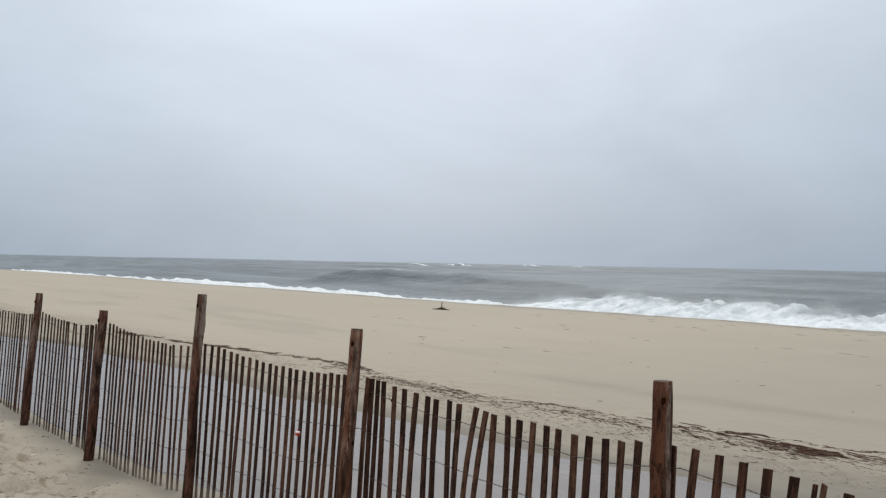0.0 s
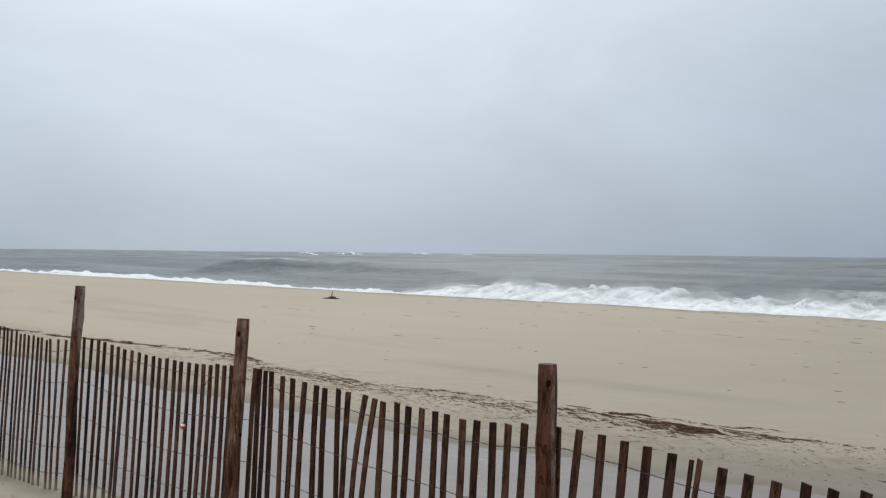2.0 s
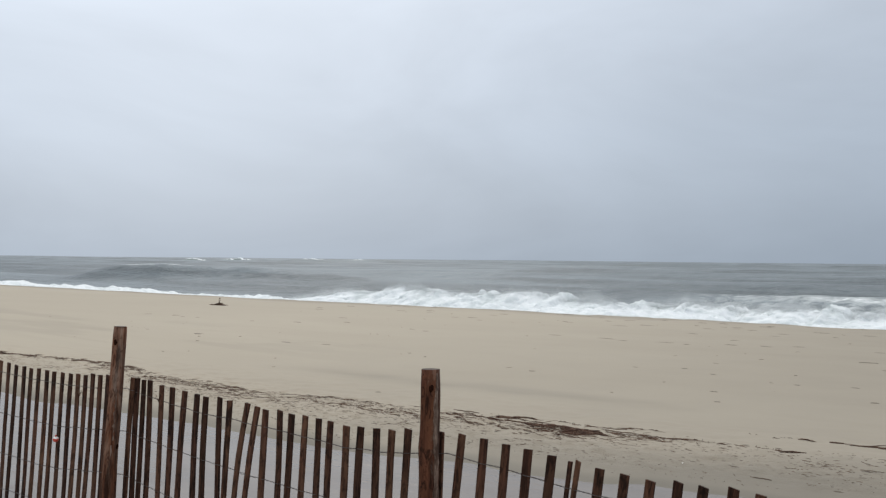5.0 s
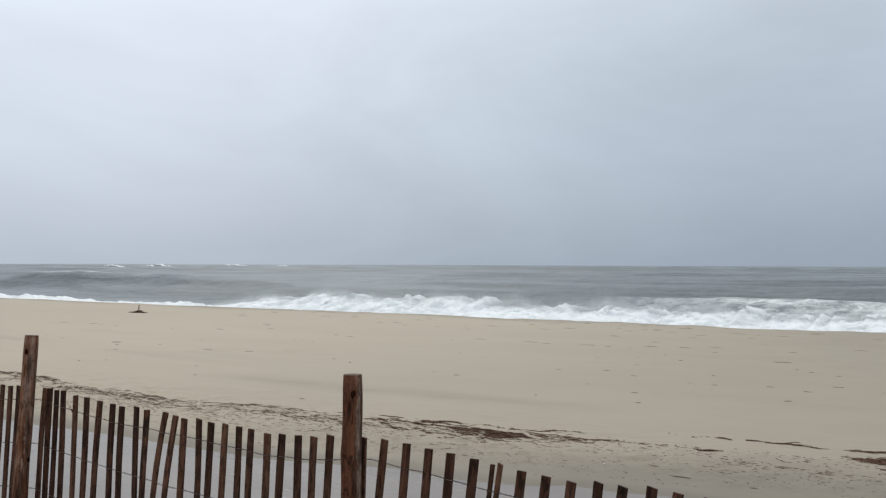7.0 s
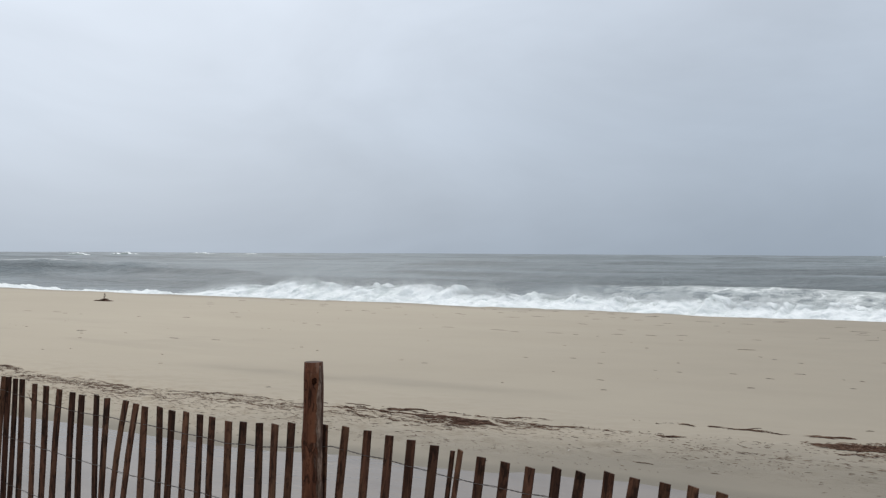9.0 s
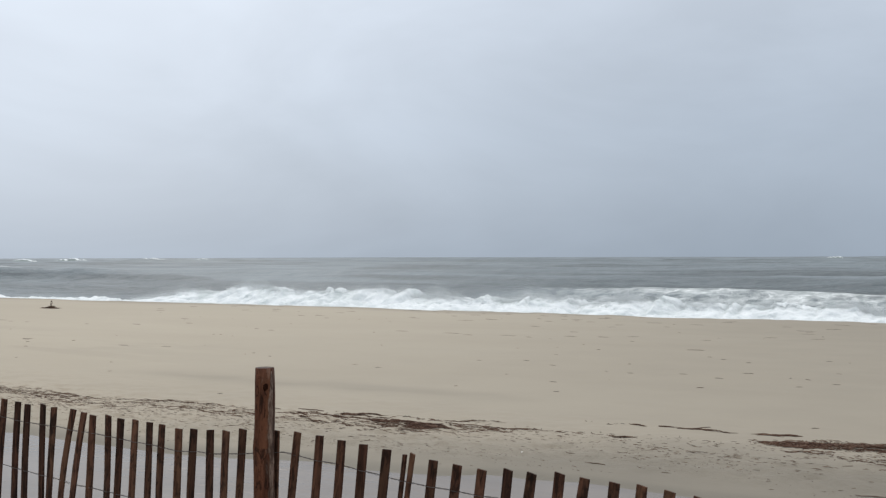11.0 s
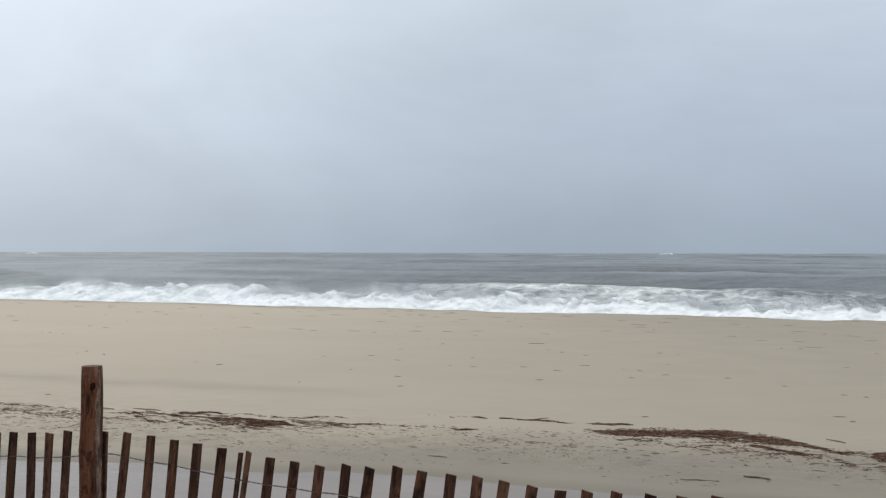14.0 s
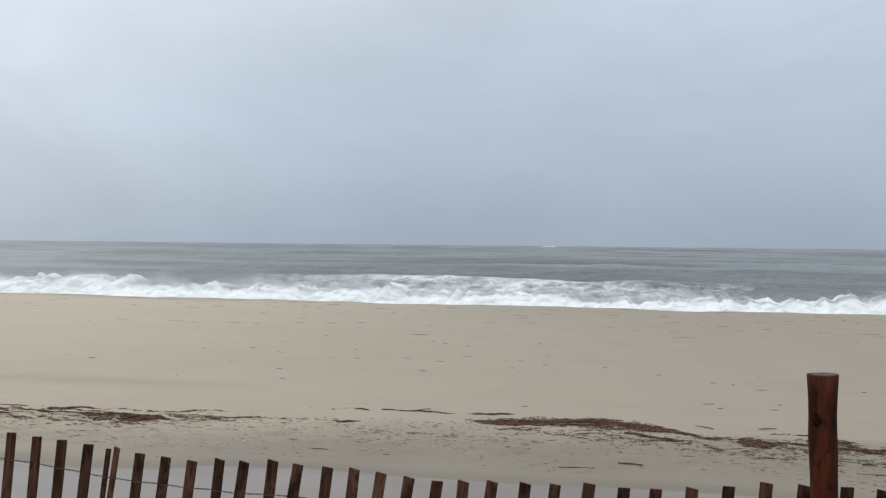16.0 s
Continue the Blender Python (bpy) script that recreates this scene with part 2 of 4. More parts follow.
SAND, POOL, SEA, FOAM = sand_material(), pool_material(), sea_material(), foam_material()
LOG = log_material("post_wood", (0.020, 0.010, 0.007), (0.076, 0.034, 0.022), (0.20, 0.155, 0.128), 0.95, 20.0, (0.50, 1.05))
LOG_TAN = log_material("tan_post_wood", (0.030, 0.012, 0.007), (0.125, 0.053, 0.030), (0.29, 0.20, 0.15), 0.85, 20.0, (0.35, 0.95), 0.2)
LOG_PEELED = log_material("peeled_post_wood", (0.012, 0.005, 0.0035), (0.066, 0.0255, 0.0145), (0.155, 0.066, 0.036), 0.8, 22.0, (-2.0, -1.0), 0.25)
BARE = log_material("bare_wood", (0.065, 0.040, 0.030), (0.140, 0.100, 0.080), (0.27, 0.21, 0.18), 0.8, 30.0, (-2.0, -1.0))
LOG_RED = log_material("red_post_wood", (0.013, 0.0048, 0.0025), (0.042, 0.0110, 0.005), (0.110, 0.030, 0.012), 0.65, 14.0, (-2.0, -1.0))
SLAT = log_material("slat_wood", (0.013, 0.0065, 0.0045), (0.048, 0.0225, 0.0148), (0.108, 0.060, 0.037), 0.5, 34.0, (-2.0, -1.0), 0.0, 0.38, (-1.06, -1.19))
CUT = plain_material("end_grain", (0.025, 0.014, 0.010), (0.095, 0.058, 0.040), 45, 0.85)
KNOT = plain_material("knot_wood", (0.009, 0.004, 0.003), (0.030, 0.012, 0.007), 60, 1.0)
KNOT.node_tree.nodes["Principled BSDF"].inputs["Specular IOR Level"].default_value = 0.0
WIRE = plain_material("rusty_wire", (0.045, 0.035, 0.03), (0.12, 0.105, 0.10), 40, 0.6, 0.3, 0.0003)
WEED = weed_material()
WEED_FLAT = plain_material("flat_weed", (0.085, 0.062, 0.045), (0.21, 0.17, 0.13), 25, 0.75, 0.0, 0.006)
STICK = plain_material("driftwood", (0.075, 0.045, 0.03), (0.15, 0.10, 0.07), 30, 0.8)
RED = plain_material("red_plastic", (0.50, 0.045, 0.03), (0.60, 0.07, 0.045), 50, 0.35)
WHITE = plain_material("white_plastic", (0.72, 0.70, 0.66), (0.82, 0.80, 0.77), 50, 0.35)


# ---- mesh helpers ----
def lattice(ix, iy, iz):
    h = (ix * 374761393 + iy * 668265263 + iz * 2147483647 + 1013904223) & 0xFFFFFFFF
    h = ((h ^ (h >> 13)) * 1274126177) & 0xFFFFFFFF
    return ((h ^ (h >> 16)) & 0xFFFF) / 65535.0


def soft_noise(x, y, z=0.0):
    """Smooth noise from -1 to 1 over arrays."""
    x, y, z = np.broadcast_arrays(np.asarray(x, float), np.asarray(y, float), np.asarray(z, float))
    xi, yi, zi = np.floor(x).astype(np.int64), np.floor(y).astype(np.int64), np.floor(z).astype(np.int64)
    fx, fy, fz = x - xi, y - yi, z - zi
    fx, fy, fz = (f * f * f * (f * (f * 6 - 15) + 10) for f in (fx, fy, fz))
    total = 0
    for a in (0, 1):
        for b in (0, 1):
            for c in (0, 1):
                total = total + lattice(xi + a, yi + b, zi + c) * (fx if a else 1 - fx) * (fy if b else 1 - fy) * (fz if c else 1 - fz)
    return total * 2 - 1


def layered(x, y, z=0.0, octaves=4, gain=0.5):
    total, amp = 0, 1.0
    for k in range(octaves):
        total = total + amp * soft_noise(x * 2 ** k + 17 * k, y * 2 ** k - 9 * k, z * 2 ** k + 5 * k)
        amp *= gain
    return total


def smooth(a, b, v):
    f = np.clip((v - a) / (b - a), 0, 1)
    return f * f * (3 - 2 * f)


def sheet(name, us, ss, Z, mat, masks=(), S=None, U=None):
    """A grid mesh in shore coordinates; masks: (name, values) on its points."""
    Ug, Sg = np.meshgrid(us, ss)
    Ug, Sg = (Ug if U is None else U), (Sg if S is None else S)
    ns, nu = Ug.shape
    co = np.stack([Ug, Sg, Z], -1).reshape(-1, 3)
    i = np.arange(ns * nu).reshape(ns, nu)
    quads = np.stack([i[:-1, :-1], i[:-1, 1:], i[1:, 1:], i[1:, :-1]], -1).reshape(-1, 4)
    me = bpy.data.meshes.new(name)
    me.vertices.add(len(co))
    me.vertices.foreach_set("co", co.ravel())
    me.loops.add(quads.size)
    me.loops.foreach_set("vertex_index", quads.ravel())
    me.polygons.add(len(quads))
    me.polygons.foreach_set("loop_start", np.arange(len(quads)) * 4)
    me.polygons.foreach_set("use_smooth", np.ones(len(quads), bool))
    me.update(calc_edges=True)
    for key, values in masks:
        at = me.attributes.new(key, "FLOAT", "POINT")
        at.data.foreach_set("value", np.asarray(values, np.float32).ravel())
    me.materials.append(mat)
    ob = new(name, me)
    ob.matrix_world = SHORE
    return ob


def steps(*spans):
    """Grid lines: (from, to, step) spans; a step pair grows from the first to the second."""
    out = []
    for a, b, d in spans:
        if isinstance(d, tuple):
            n = max(2, int(2 * (b - a) / (d[0] + d[1])))
            k = np.linspace(0, 1, n, endpoint=False)
            r = d[1] / d[0]
            out.extend(a + (b - a) * (r ** k - 1) / (r - 1))
        else:
            out.extend(np.arange(a, b - 1e-6, d))
    return np.array(out + [spans[-1][1]])


def part(name, bm, mat, parent, label=""):
    me = bpy.data.meshes.new(name)
    bm.to_mesh(me)
    bm.free()
    me.materials.append(mat)
    ob = new(name, me)
    ob.parent = parent
    return tagged(ob, label)


def mesh_of(name, verts, faces, mat, smooth_faces=True):
    me = bpy.data.meshes.new(name)
    me.from_pydata(verts, [], faces)
    if smooth_faces:
        me.polygons.foreach_set("use_smooth", np.ones(len(me.polygons), bool))
    me.materials.append(mat)
    return me


def empty(name, m):
    ob = new(name)
    ob.empty_display_size = 0.2
    ob.matrix_world = m
    return ob


def tube(points, radius, sides=5, closed_ends=True):
    """Vertices and faces of a round tube through the points; radius: one number or one per point."""
    P = np.asarray(points, float)
    R = np.broadcast_to(np.asarray(radius, float), (len(P),))
    T = np.gradient(P, axis=0)
    T /= np.linalg.norm(T, axis=1)[:, None] + 1e-9
    ref = np.where(np.abs(T[:, 2:3]) > 0.9, [[1.0, 0, 0]], [[0, 0, 1.0]])
    A = np.cross(T, ref)
    A /= np.linalg.norm(A, axis=1)[:, None] + 1e-9
    B = np.cross(T, A)
    ang = np.linspace(0, 2 * np.pi, sides, endpoint=False)
    V = P[:, None] + R[:, None, None] * (np.cos(ang)[None, :, None] * A[:, None] + np.sin(ang)[None, :, None] * B[:, None])
    n = len(P)
    F = [(i * sides + k, i * sides + (k + 1) % sides, (i + 1) * sides + (k + 1) % sides, (i + 1) * sides + k) for i in range(n - 1) for k in range(sides)]
    if closed_ends:
        F += [tuple(range(sides - 1, -1, -1)), tuple((n - 1) * sides + k for k in range(sides))]
    return V.reshape(-1, 3), F


# ---- ground: dune foot, flooded trough, berm and foreshore ----
FENCE_U = [-16.0, -10.9, -9.0, -7.39, -5.22, -2.66, 0.52, 4.0]
FENCE_S = [2.80, 2.94, 3.01, 3.28, 3.39, 3.31, 3.20, 3.15]


def fence_s(u):
    return np.interp(u, FENCE_U, FENCE_S)


def pool_edge(u):
    return (np.interp(u, [-26, -24.6, -22.2, -20.9, -18.7, -17.4, -15.8, -13.6, -12.3, -11.1, -9.8, -8.4, -7.1, -6.4, -6.05, -5.6, -5.05, -4.72, -4.17, -3.95, -3.04, -2.2, -1.2, -0.6, 0.1, 4],
                      [5.4, 5.66, 6.31, 6.46, 6.38, 6.63, 6.77, 6.67, 6.6, 6.8, 6.87, 6.93, 6.97, 7.08, 7.21, 7.36, 7.32, 7.33, 7.5, 7.7, 7.86, 7.83, 7.87, 7.92, 8.0, 8.1])
            + 0.03 * soft_noise(np.asarray(u) * 1.7, 8.1))


def ground_z(u, s, detail=True):
    u, s = np.broadcast_arrays(np.asarray(u, float), np.asarray(s, float))
    foot = np.interp(u, [-30, -12.3, -10.9, -9.0, -8.5, -8.0, -7.0, 5, 30], [0.22, 0.17, 0.11, 0.06, 0.005, -0.012, -0.012, -0.012, 0.0])
    fs = fence_s(u)
    front = foot + 0.30 * smooth(0, 3.2, fs - s) + 0.25 * smooth(6, 40, fs - s)
    edge = pool_edge(u)
    bed = POOL_Z - 0.07 * smooth(0, 0.8, s - fs - 0.06) * (1 - np.exp(-np.maximum(edge - s, 0) / 0.7))
    rise = POOL_Z + 0.075 * (1 - np.exp(-np.maximum(s - edge, 0) / 0.9))
    beach = 0.055 - 0.0154 * (s - 9.5)
    into = smooth(0.0, 0.35, s - fs - 0.02)
    mid = np.where(s < edge, bed, rise)
    k = smooth(9.0, 11.0, s)
    mid = mid * (1 - k) + beach * k
    z = np.where(s < fs + 0.02, front, foot * (1 - into) + mid * into)
    z = z - 0.13 * np.maximum(0, s - 35.6) * smooth(35.0, 38.0, s)
    z = np.maximum(z, -7.0)
    if detail:
        near = smooth(0.05, 0.6, fs - s) * (1 - smooth(30, 60, fs - s))
        z = z + near * (0.022 * layered(u * 5.2, s * 5.6, 1.0, 4, 0.7) + 0.12 * np.minimum(0, soft_noise(u * 4.2, s * 3.6, 7.0) + 0.15))
        strand = smooth(0.25, 0.9, s - edge) * (1 - smooth(9.6, 11.5, s))
        z = z + strand * (0.017 * layered(u * 4.5, s * 6.5, 2.0, 3) + 0.012 * soft_noise(u * 0.9, s * 1.6, 4.0))
        open_ = smooth(10.0, 12.0, s) * (1 - smooth(36, 40, s))
        z = z + open_ * (0.007 * layered(u * 0.35, s * 0.55, 3.0, 3) + 0.003 * soft_noise(u * 3.1, s * 4.4, 6.0))
        z = z + 0.06 * soft_noise(u * 0.07, s * 0.02, 9.0) * smooth(20, 34, s)
        z = z + (0.030 * soft_noise(u * 0.45, s * 0.3, 5.0) + 0.018 * soft_noise(u * 1.6, s * 0.8, 3.0)) * smooth(31, 34.5, s) * (1 - smooth(37, 39, s))
    return z


def make_ground():
    us = steps((-4400, -420, (700, 60)), (-420, -60, (50, 1.6)), (-60, -17, (1.5, 0.2)), (-17, 5, 0.06), (5, 14, (0.07, 0.3)), (14, 60, (0.4, 4)), (60, 4400, (8, 700)))
    ss = steps((-4400, -60, (700, 20)), (-60, -6, (14, 0.5)), (-6, 0.5, (0.4, 0.06)), (0.5, 1.5, 0.05), (1.5, 4.0, 0.045), (4.0, 11.5, 0.055), (11.5, 20, (0.08, 0.25)), (20, 48, (0.25, 0.5)), (48, 90, (1, 14)))
    U, S = np.meshgrid(us, ss)
    Z = ground_z(U, S)
    edge = pool_edge(U)
    wet = (1 - smooth(0.05, 0.9, S - edge)) * smooth(0.0, 0.4, S - fence_s(U))
    wet = np.maximum(wet, 0.6 * smooth(33.5, 36.0, S + 0.7 * soft_noise(U * 0.2, S * 0.3)))
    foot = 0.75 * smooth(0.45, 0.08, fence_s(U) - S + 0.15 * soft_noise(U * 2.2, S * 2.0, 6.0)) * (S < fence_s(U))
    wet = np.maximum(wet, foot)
    strand_ = (0.40 + 0.45 * smooth(-9, -3, U)) * (1 - smooth(7.8, 10.2, S + 0.4 - 2.1 * smooth(-6, 1, U) + 0.5 * soft_noise(U * 0.3, S * 0.8, 2.0))) * (S > fence_s(U))
    wet = np.maximum(wet, strand_)
    # past the fence the sand darkens broadly with u and a little with s
    wet = np.maximum(wet, 0.58 * smooth(-18, 9, U + 0.25 * S) * (S > fence_s(U)))
    band = smooth(0.15, 0.55, layered(U * 0.2, S * 0.9 + 0.12 * U, 5.0, 4)) * smooth(10.5, 12.5, S) * (1 - smooth(16.5, 19.0, S))
    wet = np.maximum(wet, 0.16 * band)
    # seep where water drains out of the sand
    seep = np.exp(-((S - 11.45 - 0.06 * (U + 8) - 0.3 * soft_noise(U * 0.5, 3.0)) / 0.42) ** 2) * smooth(-13.5, -10.5, U) * (1 - smooth(-7.5, -4.5, U))
    wet = np.minimum(1, wet + 0.34 * seep * (0.7 + 0.3 * soft_noise(U * 1.5, S * 3.0, 8.0)))
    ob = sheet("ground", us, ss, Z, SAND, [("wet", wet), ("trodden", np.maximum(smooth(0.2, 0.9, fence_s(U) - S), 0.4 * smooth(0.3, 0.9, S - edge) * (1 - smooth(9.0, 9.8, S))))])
    tagged(ob, "pale tan wet beach sand sloping to the sea", "sand", kind="structure")


make_ground()


def make_pool():
    us = steps((-34, -17, (1.0, 0.3)), (-17, 5, 0.12), (5, 14, (0.2, 1.0)))
    k = np.linspace(0, 1, 40)
    U, K = np.meshgrid(us, k)
    S = fence_s(U) + 0.06 + K * (pool_edge(U) + 0.12 - fence_s(U) - 0.06)
    Z = POOL_Z + 0.002 * layered(U * 2.4, S * 1.8, 1.5, 2)
    ob = sheet("water", us, k, Z, POOL, (), S=S)
    ob.name = "water_pool"
    tagged(ob, "shallow grey rainwater pool lying along the fence foot", "pool", kind="structure")


make_pool()


# ---- sea ----
def lead_wave(u, s):
    """Share of the next wave's height, and how far behind its crest a point lies."""
    off = s + 0.06 * u - 61 - 2 * soft_noise(u * 0.06, 1.0)
    return np.exp(-(off / np.where(off < 0, 2.3, 5.5)) ** 2) * smooth(-122, -98, u) * (1 - smooth(-78, -55, u)), off


def swell(u, s):
    """Height of the sea over its mean level."""
    wob = 5.0 * soft_noise(u * 0.012, s * 0.01, 2.0) + 2.0 * soft_noise(u * 0.05, s * 0.02, 6.0)
    ph = (s + wob + 0.10 * u) * 2 * np.pi / 27.0
    crest = np.power(0.5 + 0.5 * np.sin(ph + 0.6), 2.2) - 0.32
    amp = (1.35 + 0.9 * soft_noise(u * 0.02, s * 0.014, 3.0)) * smooth(46, 66, s)
    far = 1 + 1.2 * smooth(120, 500, s)
    z = crest * amp * far
    # the next wave standing up, with a steep front and a long back
    z = z + (1.65 + 0.35 * soft_noise(u * 0.1, 7.0)) * lead_wave(u, s)[0]
    z = z + (0.11 * layered(u * 0.16, s * 0.28, 1.0, 4) + 0.035 * soft_noise(u * 0.9, s * 1.3, 4.0)) * smooth(42, 50, s)
    return z


def make_sea():
    us = steps((-4400, -400, (600, 40)), (-400, -110, (36, 1.6)), (-110, 30, 0.55), (30, 120, (0.8, 14)), (120, 4400, (20, 600)))
    ss = steps((36.2, 60, 0.25), (60, 120, (0.3, 0.8)), (120, 420, (0.9, 4)), (420, 4500, (6, 240)))
    U, S = np.meshgrid(us, ss)
    Z = SEA_Z + swell(U, S)
    # thin wash running up the foreshore
    wash = 1 - smooth(38.5, 46, S)
    Z = Z * (1 - wash) + wash * np.maximum(ground_z(U, S, False) + 0.05, SEA_Z)
    edge_s = 36.9 + 0.7 * soft_noise(U * 0.11, 5.0) + 0.35 * soft_noise(U * 0.45, 2.0)
    Z = np.where(S < edge_s, ground_z(U, S, False) - 0.25, Z)
    thick = smooth(-56, -38, U)
    foam = 0.95 * (1 - smooth(39, 46.5, S)) * (0.7 + 0.3 * thick)
    foam = np.maximum(foam, thick * 0.72 * (1 - smooth(46, 58, S + 5 * soft_noise(U * 0.08, 3.0))))
    trail = smooth(-0.1, 0.5, layered(U * 0.045, S * 0.09, 2.0, 3)) * (1 - smooth(58, 74, S)) * 0.50
    trail = np.maximum(trail, 0.80 * np.exp(-((U + 12) / 15) ** 2 - ((S - 59.5) / 9.5) ** 2) * (0.84 + 0.26 * layered(U * 0.12, S * 0.22, 7.0, 3)))
    trail = trail * (1 - smooth(-26, -38, U) * smooth(50, 54, S))
    foam = np.maximum(foam, trail)
    lead, off = lead_wave(U, S)
    foam = np.maximum(foam, 0.85 * lead * np.exp(-((off - 0.4) / 0.9) ** 2) * smooth(-0.1, 0.35, soft_noise(U * 0.13, 4.0)))
    far = 0.9 * smooth(1.26, 1.36, layered(U * 0.012, S * 0.02, 3.0, 3)) * smooth(480, 560, S) * (1 - smooth(1100, 1400, S)) * 0.8
    foam = np.maximum(foam, far)
    ob = sheet("water_sea", us, ss, Z, SEA, [("foam", foam)])
    tagged(ob, "grey choppy sea with long swells and foam", "sea", kind="structure")


make_sea()


def crest_line(u, line, top, seed, drop_right=0.0):
    """Where a breaking wave's crest runs, and how high."""
    s0 = line + 1.1 * soft_noise(u * 0.10, seed) + 0.5 * soft_noise(u * 0.35, seed + 3.0)
    peak = top + 0.30 * soft_noise(u * 0.09, seed + 6.0) + 0.16 * soft_noise(u * 0.4, seed + 8.0) + 0.17 * np.abs(soft_noise(u * 1.5, seed + 2.0)) + 0.11 * soft_noise(u * 2.9, seed + 5.0)
    return s0, peak + 0.05 * soft_noise(u * 7.0, seed + 7.0) - drop_right * smooth(-30, -14, u)


def make_breaker(name, u0, u1, line, top, seed, label, du=0.11, rows=110, drop_right=0.0):
    """One wave that has broken: a lumpy white front with a steep face and a long back."""
    us = np.arange(u0, u1, du)
    v = np.linspace(0, 1, rows)
    U, V = np.meshgrid(us, v)
    ends = smooth(u0, u0 + 16, U) * (1 - smooth(u1 - 9, u1, U))
    s0, peak = crest_line(U, line, top, seed, drop_right)
    peak = SEA_Z + 0.1 + (peak - SEA_Z - 0.1) * ends
    rise = np.clip(V / 0.45, 0, 1)
    fall = np.clip((V - 0.45) / 0.55, 0, 1)
    S = s0 - 3.4 * (1 - rise) ** 1.4 + 4.6 * fall
    base = SEA_Z - 0.15
    Z = base + (peak - base) * np.where(V < 0.45, np.sin(rise * np.pi / 2) ** 0.85, np.cos(fall * np.pi / 2) ** 1.3)
    lump = 0.19 * layered(U * 1.1, S * 1.0, Z * 1.4 + seed, 5, 0.55)
    body = smooth(0.02, 0.15, V) * (1 - smooth(0.62, 1.0, V))
    S2 = S - lump * body * np.where(V < 0.45, 1.0, 0.3)
    Z2 = Z + lump * body * np.where(V < 0.45, 0.45, 0.9) * ends
    thin = 0.55 * smooth(0.40, 0.8, V) + 0.50 * smooth(0.0, 0.6, soft_noise(U * 0.16, V * 1.2 + seed, seed)) * smooth(0.10, 0.3, V) * (1 - smooth(0.4, 0.5, V))
    ob = sheet(name, us, v, Z2, FOAM, [("thin", thin)], S=S2)
    return tagged(ob, label, "wave", kind="structure")


make_breaker("water_breaker", -54, 34, 45.5, -0.24, 4.0, "white breaking wave churning behind the beach crest", drop_right=0.20)
make_breaker("water_backwash_wave", -64, 34, 40.6, -0.74, 11.0, "low foaming wave washing up the foreshore", 0.13, 70)
make_breaker("water_far_breaker", -330, -47, 42.0, -0.86, 21.0, "distant low white surf along the shore", 0.5, 50)


def make_bar_breaker(azimuth, away, width, top, seed):
    """A far wave tumbling over on the outer bar: a humped back with a torn white crest."""
    uc, sc = away * math.sin(radians(azimuth - 52.32)), away * math.cos(radians(azimuth - 52.32))
    us, v = np.linspace(-width / 2, width / 2, 60), np.linspace(0, 1, 24)
    U, V = np.meshgrid(us, v)
    ends = np.sqrt(np.clip(1 - (2 * U / width) ** 2, 0, 1)) * (0.75 + 0.22 * soft_noise(U * 0.25, seed) + 0.12 * soft_noise(U * 1.9, seed + 4.0))
    rise = np.sin(np.clip(V / 0.4, 0, 1) * np.pi / 2) * np.cos(np.clip((V - 0.4) / 0.6, 0, 1) * np.pi / 2)
    Z = SEA_Z - 0.3 + (top - SEA_Z + 0.3) * rise * ends + 0.12 * soft_noise(U * 1.5, V * 9, seed)
    ob = sheet("water_bar_breaker", us, v, Z, FOAM, [("thin", 1.2 * (1 - smooth(0.22, 0.38, V)) + 0.3 * smooth(0.5, 1.0, V))], S=sc + 8 * (V - 0.4) + 0.8 * soft_noise(U * 0.3, seed), U=U + uc)
    tagged(ob, "distant white wave breaking on an outer bar", "wave", "waves on the outer bar")


for azimuth, away, width, top, seed in ((-1.6, 680, 24, 1.9, 3.0), (0.9, 700, 38, 1.9, 7.0), (5.2, 720, 38, 2.1, 12.0), (8.0, 690, 16, 2.2, 15.0), (44.6, 620, 22, 2.3, 19.0)):
    make_bar_breaker(azimuth, away, width, top, seed)


